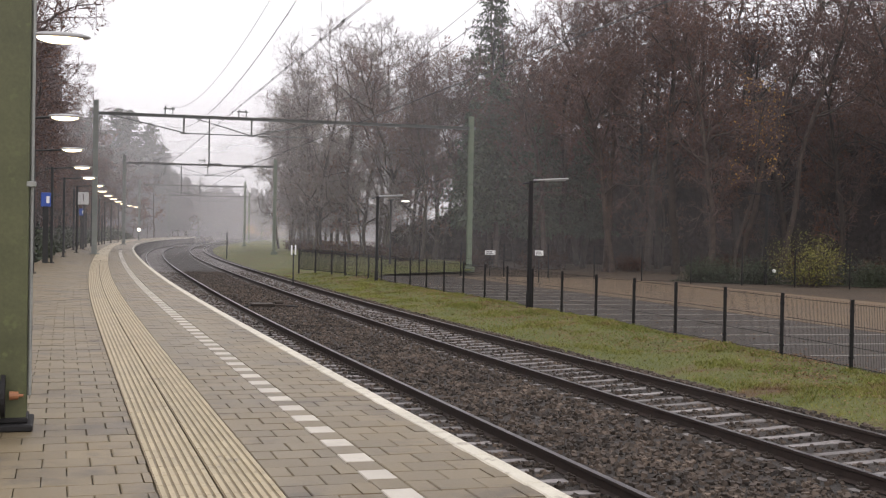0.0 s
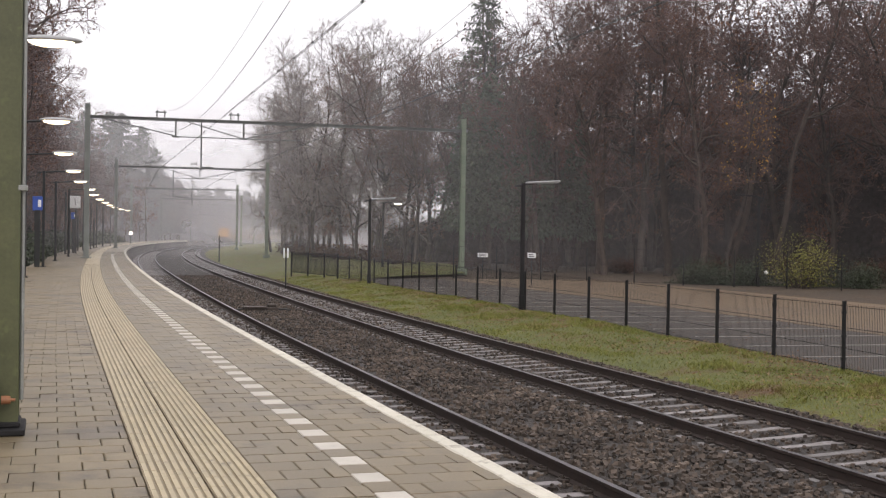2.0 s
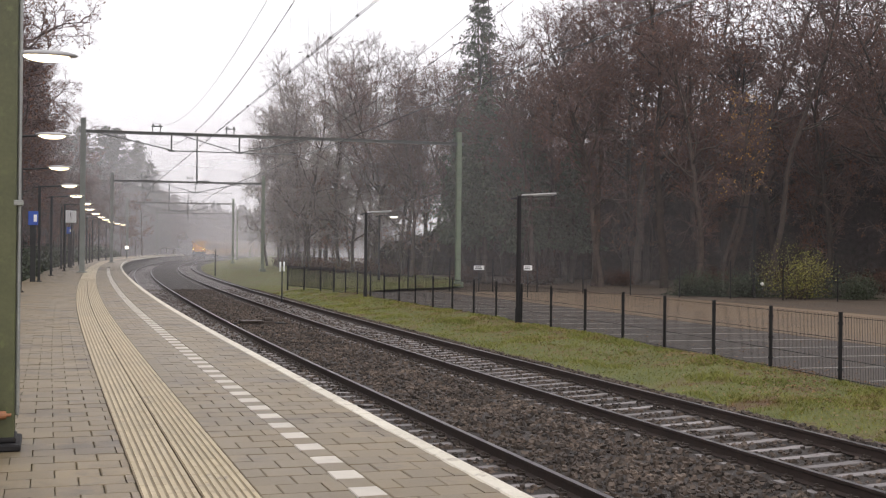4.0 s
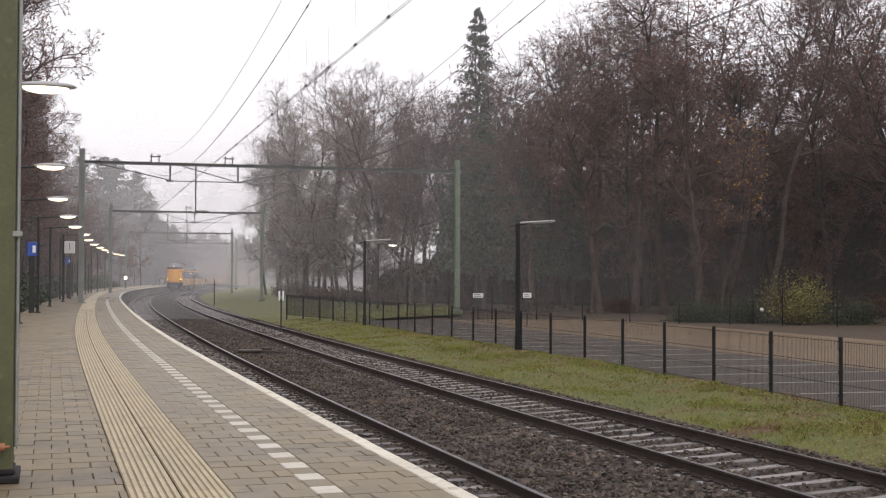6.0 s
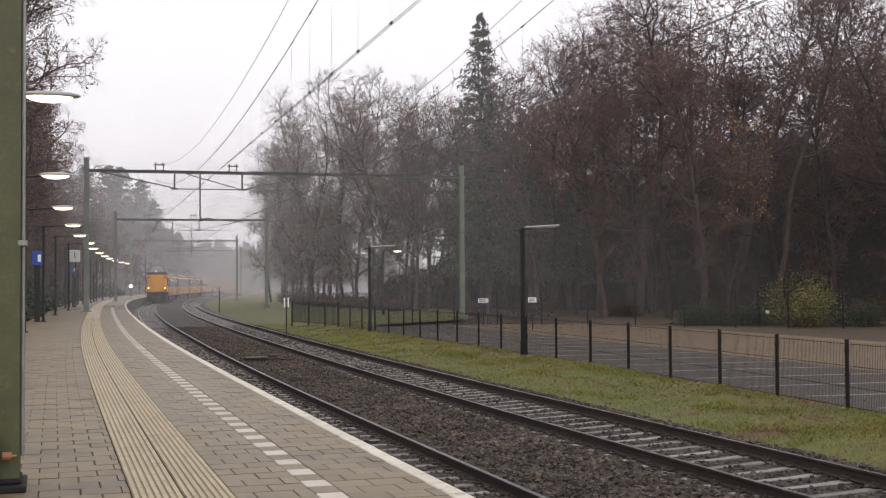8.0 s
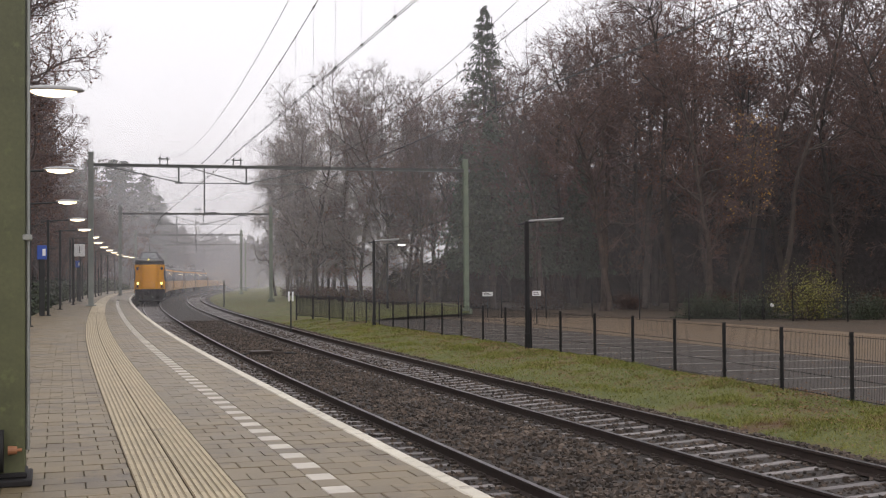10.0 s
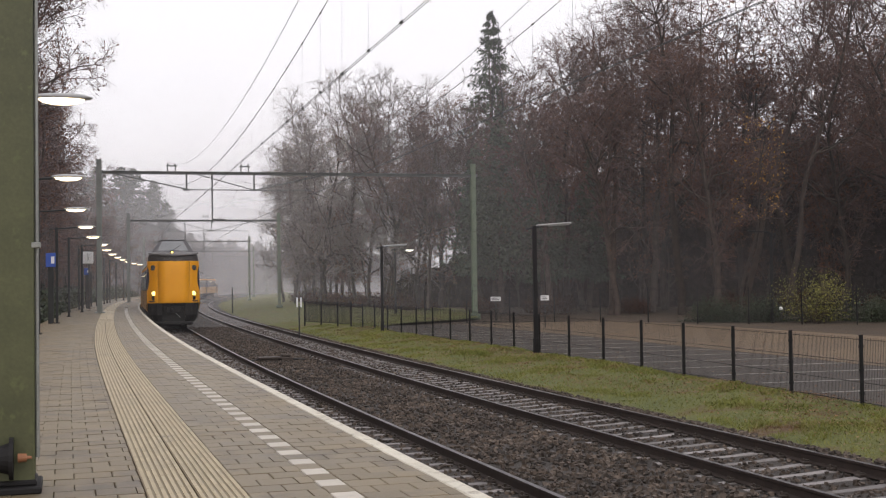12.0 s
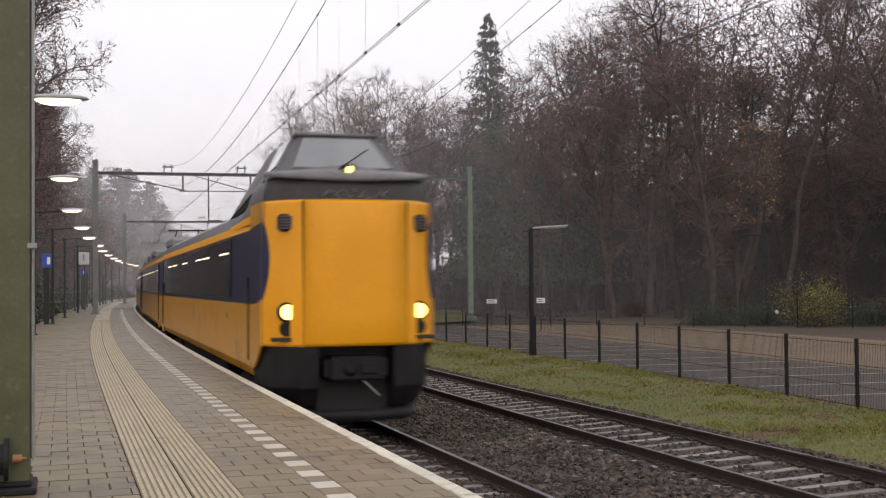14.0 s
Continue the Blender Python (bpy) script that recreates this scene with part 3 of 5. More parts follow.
    while s < 250:
        part("edge_stone", stone, None, plat, at=stand(s + 0.5, EDGE - 0.065, rng.uniform(-0.002, 0.002), rng.uniform(-0.15, 0.15)))
        s += 1.0


build_ground()
build_verge()
build_car_park()
build_ballast()
build_track(TRACK_1, "railway track with dark rails on concrete sleepers beside the platform", 0.028, 0.0)
build_track(TRACK_2, "second railway track with dark rails on pale concrete sleepers", 0.02, 0.085)
build_platform()

# ---- fence, masts, lamps, signs ----
def build_fence():
    fence = thing("fence", "black steel mesh fence with square posts along the car park", "fence")
    bm = bmesh.new()
    box(bm, -0.03, -0.03, -0.25, 0.03, 0.03, 1.27, 0.006)
    box(bm, -0.034, -0.034, 1.27, 0.034, 0.034, 1.285, 0.004)
    box(bm, -0.045, -0.05, 0.0, 0.045, 0.05, 0.012, 0.003)
    for z in (0.2, 0.62, 1.05):
        box(bm, -0.045, -0.02, z, 0.045, 0.02, z + 0.05, 0.004)
    post = mesh_of("post", bm, "black_steel")
    W = 2.53
    bm = bmesh.new()
    for k in range(50):
        y = 0.05 + (W - 0.1) * k / 49
        box(bm, -0.002, y - 0.002, 0.03, 0.002, y + 0.002, 1.24)
    for z in (0.06, 0.42, 0.8, 1.2):
        for d in (-0.006, 0.006):
            box(bm, d - 0.003, 0.03, z - 0.004, d + 0.003, W - 0.03, z + 0.004)
    panel = mesh_of("mesh_panel", bm, "black_steel")
    y = 13.77 - 2.53
    while y < 63.5:
        x, x2 = fence_line(y), fence_line(y + W)
        turn = -math.degrees(math.atan2(x2 - x, W))
        z = ZR - 0.01
        part("post", post, None, fence, at=pose(x, y, z, 0, 0, turn))
        if y + W < 66:
            part("mesh_panel", panel, None, fence, at=pose(x, y, z, 0, 0, turn))
        y += W
    # the gate at the far end, of close bars
    gate = thing("gate", "dark steel bar gate at the end of the fence", "gate", at=pose(15.08, 64.4, ZR, 0, 0, 9.7))
    bm = bmesh.new()
    for z in (0.12, 1.15):
        box(bm, -0.012, 0, z, 0.012, 7.0, z + 0.024, 0.004)
    part("gate_frame", bm, "black_steel", gate)
    bm = bmesh.new()
    box(bm, -0.012, -0.012, 0.1, 0.012, 0.012, 1.3, 0.003)
    slat = mesh_of("bar", bm, "black_steel")
    for k in range(55):
        part("bar", slat, None, gate, at=pose(0, 0.05 + k * 0.127, 0))
    bm = bmesh.new()
    box(bm, -0.04, -0.04, -0.2, 0.04, 0.04, 1.34, 0.01)
    gp = mesh_of("gate_post", bm, "black_steel")
    for y in (0, 1.9, 4.4, 7.05):
        part("gate_post", gp, None, gate, at=pose(0, y, 0))
    # the far fence along the woods
    back = thing("fence", "dark wire fence at the edge of the woods", "fence")
    bm = bmesh.new()
    box(bm, -0.03, -0.03, -0.3, 0.03, 0.03, 1.9, 0.006)
    bp = mesh_of("post", bm, "black_steel")
    bm = bmesh.new()
    for k in range(26):
        box(bm, 0.1 * k - 0.002, -0.002, 0.03, 0.1 * k + 0.002, 0.002, 1.85)
    for z in (0.05, 0.95, 1.82):
        box(bm, 0, -0.004, z, 2.6, 0.004, z + 0.012)
    wp = mesh_of("mesh_panel", bm, "black_steel")
    a, b = Vector((20.5, 68.5, ZR)), Vector((50, 41, ZR))
    d = (b - a)
    turn = math.degrees(math.atan2(d.y, d.x))
    n = int(d.length / 2.6)
    for k in range(n):
        p = a + d * (k / n)
        at = pose(p.x, p.y, ZR - 0.02, 0, 0, turn)
        part("post", bp, None, back, at=at)
        part("mesh_panel", wp, None, back, at=at)


def build_portal(s, l0, l1, top, label, hang=True):
    """A steel portal over the tracks: two masts, a lattice-free beam, drop tubes with insulators."""
    portal = thing("catenary_portal", label, "catenary mast", at=stand(s, 0, 0))
    z1 = ZR
    for l, z0, name in ((l0, 0.0, "mast"), (l1, z1 + 0.25, "mast")):
        bm = bmesh.new()
        w = 0.15
        box(bm, l - w, -w, z0 - 0.4, l + w, -w + 0.02, top + 0.75, 0.004)
        box(bm, l - w, w - 0.02, z0 - 0.4, l + w, w, top + 0.75, 0.004)
        box(bm, l - 0.012, -w + 0.02, z0 - 0.4, l + 0.012, w - 0.02, top + 0.75)
        box(bm, l - 0.3, -0.3, z0 - 0.3, l + 0.3, 0.3, z0 + 0.06, 0.02)
        part(name, bm, "portal_green" if l == l1 else "mast_paint", portal)
    bm = bmesh.new()
    box(bm, l0 - 0.2, -0.1, top - 0.09, l1 + 0.3, 0.1, top - 0.07)
    box(bm, l0 - 0.2, -0.1, top + 0.07, l1 + 0.3, 0.1, top + 0.09)
    box(bm, l0 - 0.2, -0.012, top - 0.07, l1 + 0.3, 0.012, top + 0.07)
    part("beam", bm, "steel_grey", portal)
    if not hang:
        return portal
    # under-slung truss rods
    bm = bmesh.new()
    lo = top - 1.0
    q0, q1, q2 = 5.5, 9.5, min(13.5, l1 - 2)
    rod(bm, (l0 + 1.0, 0, top - 0.1), (q0 + 0.2, 0, lo), 0.035, sides=6)
    rod(bm, (q0, 0, lo), (q1 + 0.2, 0, lo), 0.03, sides=6)
    rod(bm, (q1, 0, lo), (q2, 0, top - 0.1), 0.035, sides=6)
    rod(bm, (q1, 0, lo), (q0 + 0.7, 0, top - 0.1), 0.03, sides=6)
    rod(bm, (q1, 0, lo), (q1 + 3.5, 0, lo + 0.02), 0.025, sides=6)
    part("truss_rod", bm, "steel_grey", portal)
    for q in (q0, q1):
        bm = bmesh.new()
        box(bm, q - 0.05, -0.05, lo - 0.05, q + 0.05, 0.05, top - 0.07, 0.005)
        box(bm, q - 0.22, -0.06, lo - 0.05, q + 0.22, 0.06, lo + 0.04, 0.01)
        part("strut", bm, "steel_grey", portal)
    # drop tube in the middle with a registration arm
    bm = bmesh.new()
    m = 7.0
    rod(bm, (m, 0, top - 0.1), (m, 0, top - 2.95), 0.045, sides=8)
    rod(bm, (m, 0, top - 2.75), (m + 2.6, 0, top - 2.95), 0.03, sides=6)
    box(bm, m + 0.3, -0.06, top - 2.86, m + 0.75, 0.06, top - 2.72, 0.03)
    part("drop_tube", bm, "steel_grey", portal)
    # wire seats on top of the beam
    for l in (TRACK_1, TRACK_2):
        bm = bmesh.new()
        for d in (-0.22, 0.22):
            rod(bm, (l + d, 0, top + 0.05), (l + d, 0, top + 0.42), 0.035, sides=6)
        box(bm, l - 0.34, -0.05, top + 0.38, l + 0.34, 0.05, top + 0.45, 0.01)
        for d in (-0.2, 0.2):
            rod(bm, (l + d, 0, top + 0.42), (l + d, 0, top + 0.56), 0.06, 0.04, 8)
        part("insulator_seat", bm, "steel_grey", portal)
    return portal


PORTALS = [(12.0, -0.85, 23.5, 8.9), (73.9, 0.47, 23.3, 8.25), (120.0, 1.7, 16.0, 7.8), (177.0, 0.3, 15.0, 7.75), (229.0, 0.0, 14.5, 7.75), (280.0, 0.4, 14.5, 7.9), (330.0, 0.4, 14.5, 7.9)]


def wire_mesh(name, lines, r, mat="wire"):
    bm = bmesh.new()
    for pts in lines:
        for a, b in zip(pts, pts[1:]):
            rod(bm, a, b, r, sides=4)
    return mesh_of(name, bm, mat)


def build_wires():
    supports = [-48.0] + [q[0] for q in PORTALS]
    for centre, name in ((TRACK_1, "beside the platform"), (TRACK_2, "over the second track")):
        wires = thing("overhead_wires", "thin dark overhead wires with droppers " + name, "overhead wire")
        contact, carrier, second, drops, clamps = [], [], [], [], bmesh.new()
        feeder = []
        for a, b in zip(supports, supports[1:]):
            n = max(8, int((b - a) / 2.1))
            c, d, e, f = [], [], [], []
            p, q = along(a, centre - 0.2), along(b, centre - 0.2)
            for i in range(n + 1):
                u = i / n
                s = a + (b - a) * u
                sag = (1 - (2 * u - 1) ** 2) * ((b - a) / 62) ** 2
                at = p + (q - p) * u
                c.append(at + Vector((-0.02, 0, 5.17)))
                e.append(at + Vector((0.02, 0, 5.17)))
                d.append(at + Vector((0, 0, 7.8 - 1.96 * sag)))
                f.append(at + Vector((0, 0, 8.95 - 2.15 * sag if centre == TRACK_1 else 8.57 - 2.37 * sag)))
                if 0 < i < n and s > 0:
                    drops.append([c[-1], d[-1]])
                    if s < 130:
                        for k in (c[-1], d[-1]) if centre == TRACK_1 else (d[-1],):
                            rod(clamps, k - Vector((0, 0.04, 0)), k + Vector((0, 0.04, 0)), 0.023, sides=5)
            contact.append(c), carrier.append(d), second.append(e), feeder.append(f)
        part("contact_wire", wire_mesh("contact_wire", contact + second, 0.0065), None, wires)
        part("carrier_wire", wire_mesh("carrier_wire", carrier, 0.009), None, wires)
        tagged(part("dropper", wire_mesh("dropper", drops, 0.002), None, wires), kind="stuff")
        tagged(part("clamp", clamps, "wire", wires), kind="stuff")
        part("feeder_wire", wire_mesh("feeder_wire", feeder, 0.007), None, wires)
    # suspension gear that hangs from the nearest portal over the second track
    gear = thing("suspension_gear", "dark hanging insulator rods between the overhead wires", "insulator", at=stand(24.85, 8.95, 0))
    for d in (-0.04, 0.05):
        bm = bmesh.new()
        rod(bm, (d, 0, 7.2), (d * 2.2, 0, 5.5), 0.009, sides=6)
        part("rod", bm, "wire", gear)
    bm = bmesh.new()
    for d in (-0.09, 0.11):
        rod(bm, (d, 0, 5.7), (d * 1.3, 0, 5.3), 0.018, sides=6)
        rod(bm, (d * 1.3, 0, 5.35), (d * 1.1, 0, 5.1), 0.014, sides=6)
    part("hook", bm, "wire", gear)


def build_platform_lamps():
    first = None
    for k, s in enumerate((17.4, 29.9, 42.2, 54.4, 65.5, 77.2, 88.8, 100.5, 111.6, 121.5, 132.0, 141.5, 149.5)):
        l = float(np.interp(s, [17, 42, 55, 65, 77, 88, 102, 112, 121, 132, 142, 149], [-1.23, -1.2, -1.05, -0.95, -0.62, -0.55, -0.34, -0.2, -0.12, 0.0, 0.27, 0.5]))
        at = stand(s, l, 0)
        if first is None:
            lamp = thing("platform_lamp", "lit platform lamp, dark steel post with a flat curved head", "street lamp", at=at, group="platform lamps")
            bm = bmesh.new()
            box(bm, -0.055, -0.055, 0, 0.055, 0.055, 4.1, 0.01)
            box(bm, -0.13, -0.13, 0, 0.13, 0.13, 0.025, 0.006)
            for q in (-0.09, 0.09):
                rod(bm, (q, -0.09, 0.02), (q, -0.09, 0.06), 0.015, sides=6)
            part("post", bm, "dark_post", lamp)
            bm = bmesh.new()
            rod(bm, (0, 0, 4.04), (0.85, 0, 4.1), 0.028, sides=8)
            rod(bm, (-0.25, 0, 4.0), (0, 0, 4.04), 0.02, sides=8)
            part("arm", bm, "dark_post", lamp)
            bm = bmesh.new()
            g = bmesh.ops.create_uvsphere(bm, u_segments=16, v_segments=8, radius=1.0)
            bmesh.ops.scale(bm, vec=(0.4, 0.16, 0.06), verts=g["verts"])
            bmesh.ops.translate(bm, vec=(1.22, 0, 4.14), verts=g["verts"])
            for v in bm.verts:
                v.co.z = max(v.co.z, 4.12)
            part("head", bm, "lamp_grey", lamp, smooth=True)
            bm = bmesh.new()
            g = bmesh.ops.create_uvsphere(bm, u_segments=16, v_segments=8, radius=1.0)
            bmesh.ops.scale(bm, vec=(0.31, 0.14, 0.085), verts=g["verts"])
            bmesh.ops.translate(bm, vec=(1.2, 0, 4.12), verts=g["verts"])
            for v in bm.verts:
                v.co.z = min(v.co.z, 4.12)
            part("glowing_bowl", bm, "lamp_glow", lamp, "warm white glowing bowl", smooth=True)
            first = lamp
        else:
            copy_thing(first, at)


def build_park_lamp(x, y, turn, lit=False, height=4.1, label="dark unlit street lamp with a flat grey head", head="lamp_grey"):
    lamp = thing("street_lamp", label, "street lamp", at=pose(x, y, ZR, 0, 0, turn), group="car park lamps")
    bm = bmesh.new()
    box(bm, -0.06, -0.06, -0.3, 0.06, 0.06, height, 0.012)
    box(bm, -0.075, -0.075, 0.0, 0.075, 0.075, 0.5, 0.01)
    part("post", bm, "black_steel", lamp)
    bm = bmesh.new()
    rod(bm, (-0.28, 0, height - 0.1), (0.35, 0, height + 0.02), 0.03, sides=8)
    part("arm", bm, "dark_post", lamp)
    if lit:
        for name, mat, lo, r in (("head", head, True, 0.36), ("glowing_bowl", "lamp_glow_white", False, 0.3)):
            bm = bmesh.new()
            g = bmesh.ops.create_uvsphere(bm, u_segments=16, v_segments=8, radius=1.0)
            bmesh.ops.scale(bm, vec=(r, 0.16, 0.06 if lo else 0.1), verts=g["verts"])
            bmesh.ops.translate(bm, vec=(1.05, 0, height - 0.08), verts=g["verts"])
            for v in bm.verts:
                v.co.z = max(v.co.z, height - 0.08) if lo else min(v.co.z, height - 0.08)
            part(name, bm, mat, lamp, smooth=True)
        bm = bmesh.new()
        rod(bm, (0.3, 0, height), (0.8, 0, height - 0.05), 0.025, sides=8)
        part("stem", bm, "dark_post", lamp)
        return lamp
    tilt = pose(0, 0, height) @ pose(0, 0, 0, 0, -4.0, 0)
    bm = bmesh.new()
    box(bm, 0.1, -0.11, -0.02, 1.28, 0.11, 0.045, 0.03, m=tilt)
    part("head", bm, head, lamp)
    bm = bmesh.new()
    box(bm, 0.5, -0.08, -0.05, 1.2, 0.08, -0.018, 0.012, m=tilt)
    part("glass", bm, "galvanised" if head == "lamp_grey" else head, lamp)
    return lamp


def build_signs():
    # clock on a post
    clock = thing("station_clock", "white square platform clock on a dark post", "clock", at=stand(88.4, -0.95, 0))
    bm = bmesh.new()
    box(bm, -0.06, -0.06, 0, 0.06, 0.06, 4.2, 0.01)
    part("post", bm, "dark_post", clock)
    bm = bmesh.new()
    box(bm, -0.05, -0.12, 3.15, 0.72, 0.12, 4.0, 0.03)
    part("face", bm, "sign_white", clock, "white clock face")
    bm = bmesh.new()
    box(bm, 0.34, -0.135, 3.55, 0.38, -0.124, 3.85)
    box(bm, 0.36, -0.135, 3.38, 0.40, -0.124, 3.6, m=None)
    part("clock_hand", bm, "black_steel", clock)
    # blue station signs
    for s, l, h, d in ((54.3, -1.3, 2.95, 0.2), (90.9, -0.75, 2.85, 0.2)):
        sign = thing("platform_sign", "blue platform sign on a dark post", "sign", at=stand(s, l, 0), group="platform signs")
        bm = bmesh.new()
        box(bm, -0.11, -0.06, 0, 0.11, 0.06, 2.45, 0.012)
        part("post", bm, "dark_post", sign)
        bm = bmesh.new()
        box(bm, -d, -0.07, 2.4, d, 0.07, h + 0.05, 0.02)
        part("panel", bm, "sign_blue", sign)
        bm = bmesh.new()
        box(bm, d * 0.1, -0.076, 2.55, d * 0.75, -0.071, h - 0.1)
        part("plate", bm, "sign_white", sign)
    # plain posts along the rear of the platform
    bm = bmesh.new()
    box(bm, -0.07, -0.07, 0, 0.07, 0.07, 2.7, 0.012)
    box(bm, -0.1, -0.1, 0, 0.1, 0.1, 0.03, 0.008)
    pm = mesh_of("platform_post", bm, "dark_post")
    for s, l, h in ((85.9, -1.1, 1.55), (98.9, -0.75, 1.0), (106, -0.6, 1.1), (118, -0.2, 1.0), (132, 0.0, 1.0)):
        ob = part("platform_post", pm, None, at=stand(s, l, 0) @ Matrix.Diagonal((1, 1, h, 1)))
        tagged(ob, "dark square steel post at the rear of the platform", "post", group="platform posts")
    # two small white boards at the far side of the car park
    for x, y, w, up in ((24.2, 66.5, 0.6, 0.22), (23.17, 56.5, 0.42, 0.38)):
        sign = thing("parking_sign", "small white board with dark lettering on a post", "sign", at=pose(x, y, ZR, 0, 0, -21), group="parking signs")
        bm = bmesh.new()
        rod(bm, (0, 0, -0.2), (0, 0, 1.25 + up), 0.025, sides=8)
        part("post", bm, "dark_post", sign)
        bm = bmesh.new()
        box(bm, -w / 2, -0.045, 0.97 + up, w / 2, -0.03, 1.22 + up, 0.004)
        part("board", bm, "sign_white", sign)
        bm = bmesh.new()
        for k in range(2):
            box(bm, -w * 0.38, -0.05, 1.03 + 0.09 * k + up, w * (0.3 - 0.1 * k), -0.046, 1.07 + 0.09 * k + up)
        part("lettering_bar", bm, "black_steel", sign)
    # trackside marker post and stakes
    mark = thing("marker_post", "thin dark trackside post with a white top", "post", at=pose(10.7, 56.3, -0.85))
    bm = bmesh.new()
    rod(bm, (0, 0, -0.2), (0, 0, 1.35), 0.035, sides=8)
    part("shaft", bm, "dark_post", mark)
    bm = bmesh.new()
    for d in (-0.09, 0.09):
        box(bm, d - 0.035, -0.02, 1.3, d + 0.035, 0.02, 1.75, 0.006)
    part("white_plate", bm, "sign_white", mark)
    bm = bmesh.new()
    rod(bm, (0, 0, -0.3), (0, 0, 2.3), 0.06, sides=8)
    rod(bm, (0, 0, 2.3), (0, 0, 2.36), 0.06, 0.02, sides=8)
    tagged(part("stake", bm, "dark_post", at=stand(112, 11.0, -1.0)), "dark wooden stake beside the track", "post")
    # signal lamp at the end of the platform
    sig = thing("platform_end_light", "small white light on a short post at the platform end", "signal", at=stand(165, 1.2, 0))
    bm = bmesh.new()
    rod(bm, (0, 0, 0), (0, 0, 1.3), 0.05, sides=8)
    part("post", bm, "dark_post", sig)
    bm = bmesh.new()
    box(bm, -0.2, -0.1, 1.2, 0.2, 0.1, 1.6, 0.05)
    part("lamp_box", bm, "lamp_glow_white", sig)
    # axle counter box between the tracks
    unit = thing("track_box", "low rusty metal equipment box between the tracks", "equipment box", at=stand(41.4, 6.5, -1.08))
    bm = bmesh.new()
    box(bm, -0.55, -0.25, 0, 0.1, 0.25, 0.1, 0.02)
    box(bm, 0.15, -0.2, 0, 0.55, 0.2, 0.14, 0.02)
    part("body", bm, "clip", unit)
    bm = bmesh.new()
    box(bm, -0.6, -0.3, 0.1, 0.15, 0.3, 0.16, 0.008)
    box(bm, 0.2, -0.14, 0.14, 0.5, 0.16, 0.24, 0.02)
    part("lid", bm, "clip", unit)
    for a, b in (((0.5, 0, 0.08), (1.0, 0.1, 0.03)), ((-0.5, 0.1, 0.08), (-0.95, -0.05, 0.03))):
        bm = bmesh.new()
        rod(bm, a, b, 0.03, sides=8)
        part("cable", bm, "rubber", unit)


def build_column():
    col = thing("platform_column", "moss-green painted steel column with a grey conduit", "column", at=stand(9.9, -0.355, 0))
    bm = bmesh.new()
    box(bm, -0.2, -0.16, 0.05, 0.15, -0.13, 5.5, 0.008)
    box(bm, -0.2, 0.13, 0.05, 0.15, 0.16, 5.5, 0.008)
    box(bm, -0.19, -0.13, 0.05, 0.12, 0.13, 5.5)
    part("shaft", bm, "green_paint", col)
    bm = bmesh.new()
    rod(bm, (0.168, -0.1, 0.25), (0.168, -0.1, 5.5), 0.017, sides=12)
    part("conduit", bm, "galvanised", col, "grey conduit pipe")
    bm = bmesh.new()
    box(bm, 0.13, -0.165, 1.84, 0.2, -0.08, 1.885, 0.006)
    rod(bm, (0.19, -0.17, 1.86), (0.19, -0.2, 1.86), 0.014, sides=8)
    part("clamp", bm, "galvanised", col)
    bm = bmesh.new()
    box(bm, -0.34, -0.3, 0.0, 0.2, 0.3, 0.05, 0.01)
    box(bm, -0.26, -0.2, 0.05, 0.165, 0.2, 0.09, 0.01)
    part("base_plate", bm, "black_steel", col)
    bm = bmesh.new()
    rod(bm, (-0.03, -0.2, 0.26), (0.0, -0.2, 0.26), 0.16, sides=24)
    rod(bm, (-0.12, -0.2, 0.26), (-0.03, -0.2, 0.26), 0.09, 0.12, 20)
    part("socket_cover", bm, "black_steel", col)
    bm = bmesh.new()
    rod(bm, (0.03, -0.22, 0.265), (0.095, -0.22, 0.265), 0.034, 0.03, 12)
    rod(bm, (0.095, -0.22, 0.265), (0.13, -0.22, 0.265), 0.012, sides=8)
    part("orange_cap", bm, "orange_cap", col, "orange plug cap")


build_fence()
for s, l0, l1, top in PORTALS:
    build_portal(s, l0, l1, top, "grey-green steel catenary portal spanning the tracks", s > 30)
build_wires()
build_platform_lamps()
build_park_lamp(14.6, 36.4, 0)
build_park_lamp(14.9, 57.0, 0)
build_park_lamp(22.4, 82.0, 0, True, 4.7, "lit street lamp at the far end of the car park")
build_park_lamp(36.4, 56.8, 170, False, 4.75, "dark street lamp with a long arm before the woods", "black_steel")
build_signs()
build_column()
bm = bmesh.new()
bmesh.ops.create_icosphere(bm, subdivisions=2, radius=0.1)
for v in bm.verts:
    v.co *= 1 + 0.35 * noise.noise(v.co * 9)
tagged(part("paper_bag", bm, "sign_white", at=pose(35.95, 55.3, ZR + 0.72)), "crumpled white paper bag caught in the shrub", "litter")

# ---- trees and shrubs ----
def unit(v):
    return v / np.maximum(np.linalg.norm(v, axis=-1, keepdims=True), 1e-9)


def grow(rng, start, way, length, segs, wobble, lift):
    """Crooked paths: (n, segs + 1, 3) points from n starts."""
    n = len(start)
    pts = np.empty((n, segs + 1, 3))
    pts[:, 0] = start
    d = unit(way)
    for i in range(segs):
        d = unit(d + rng.normal(size=(n, 3)) * wobble + np.array([0, 0, lift]))
        pts[:, i + 1] = pts[:, i] + d * (length / segs)[:, None]
    return pts


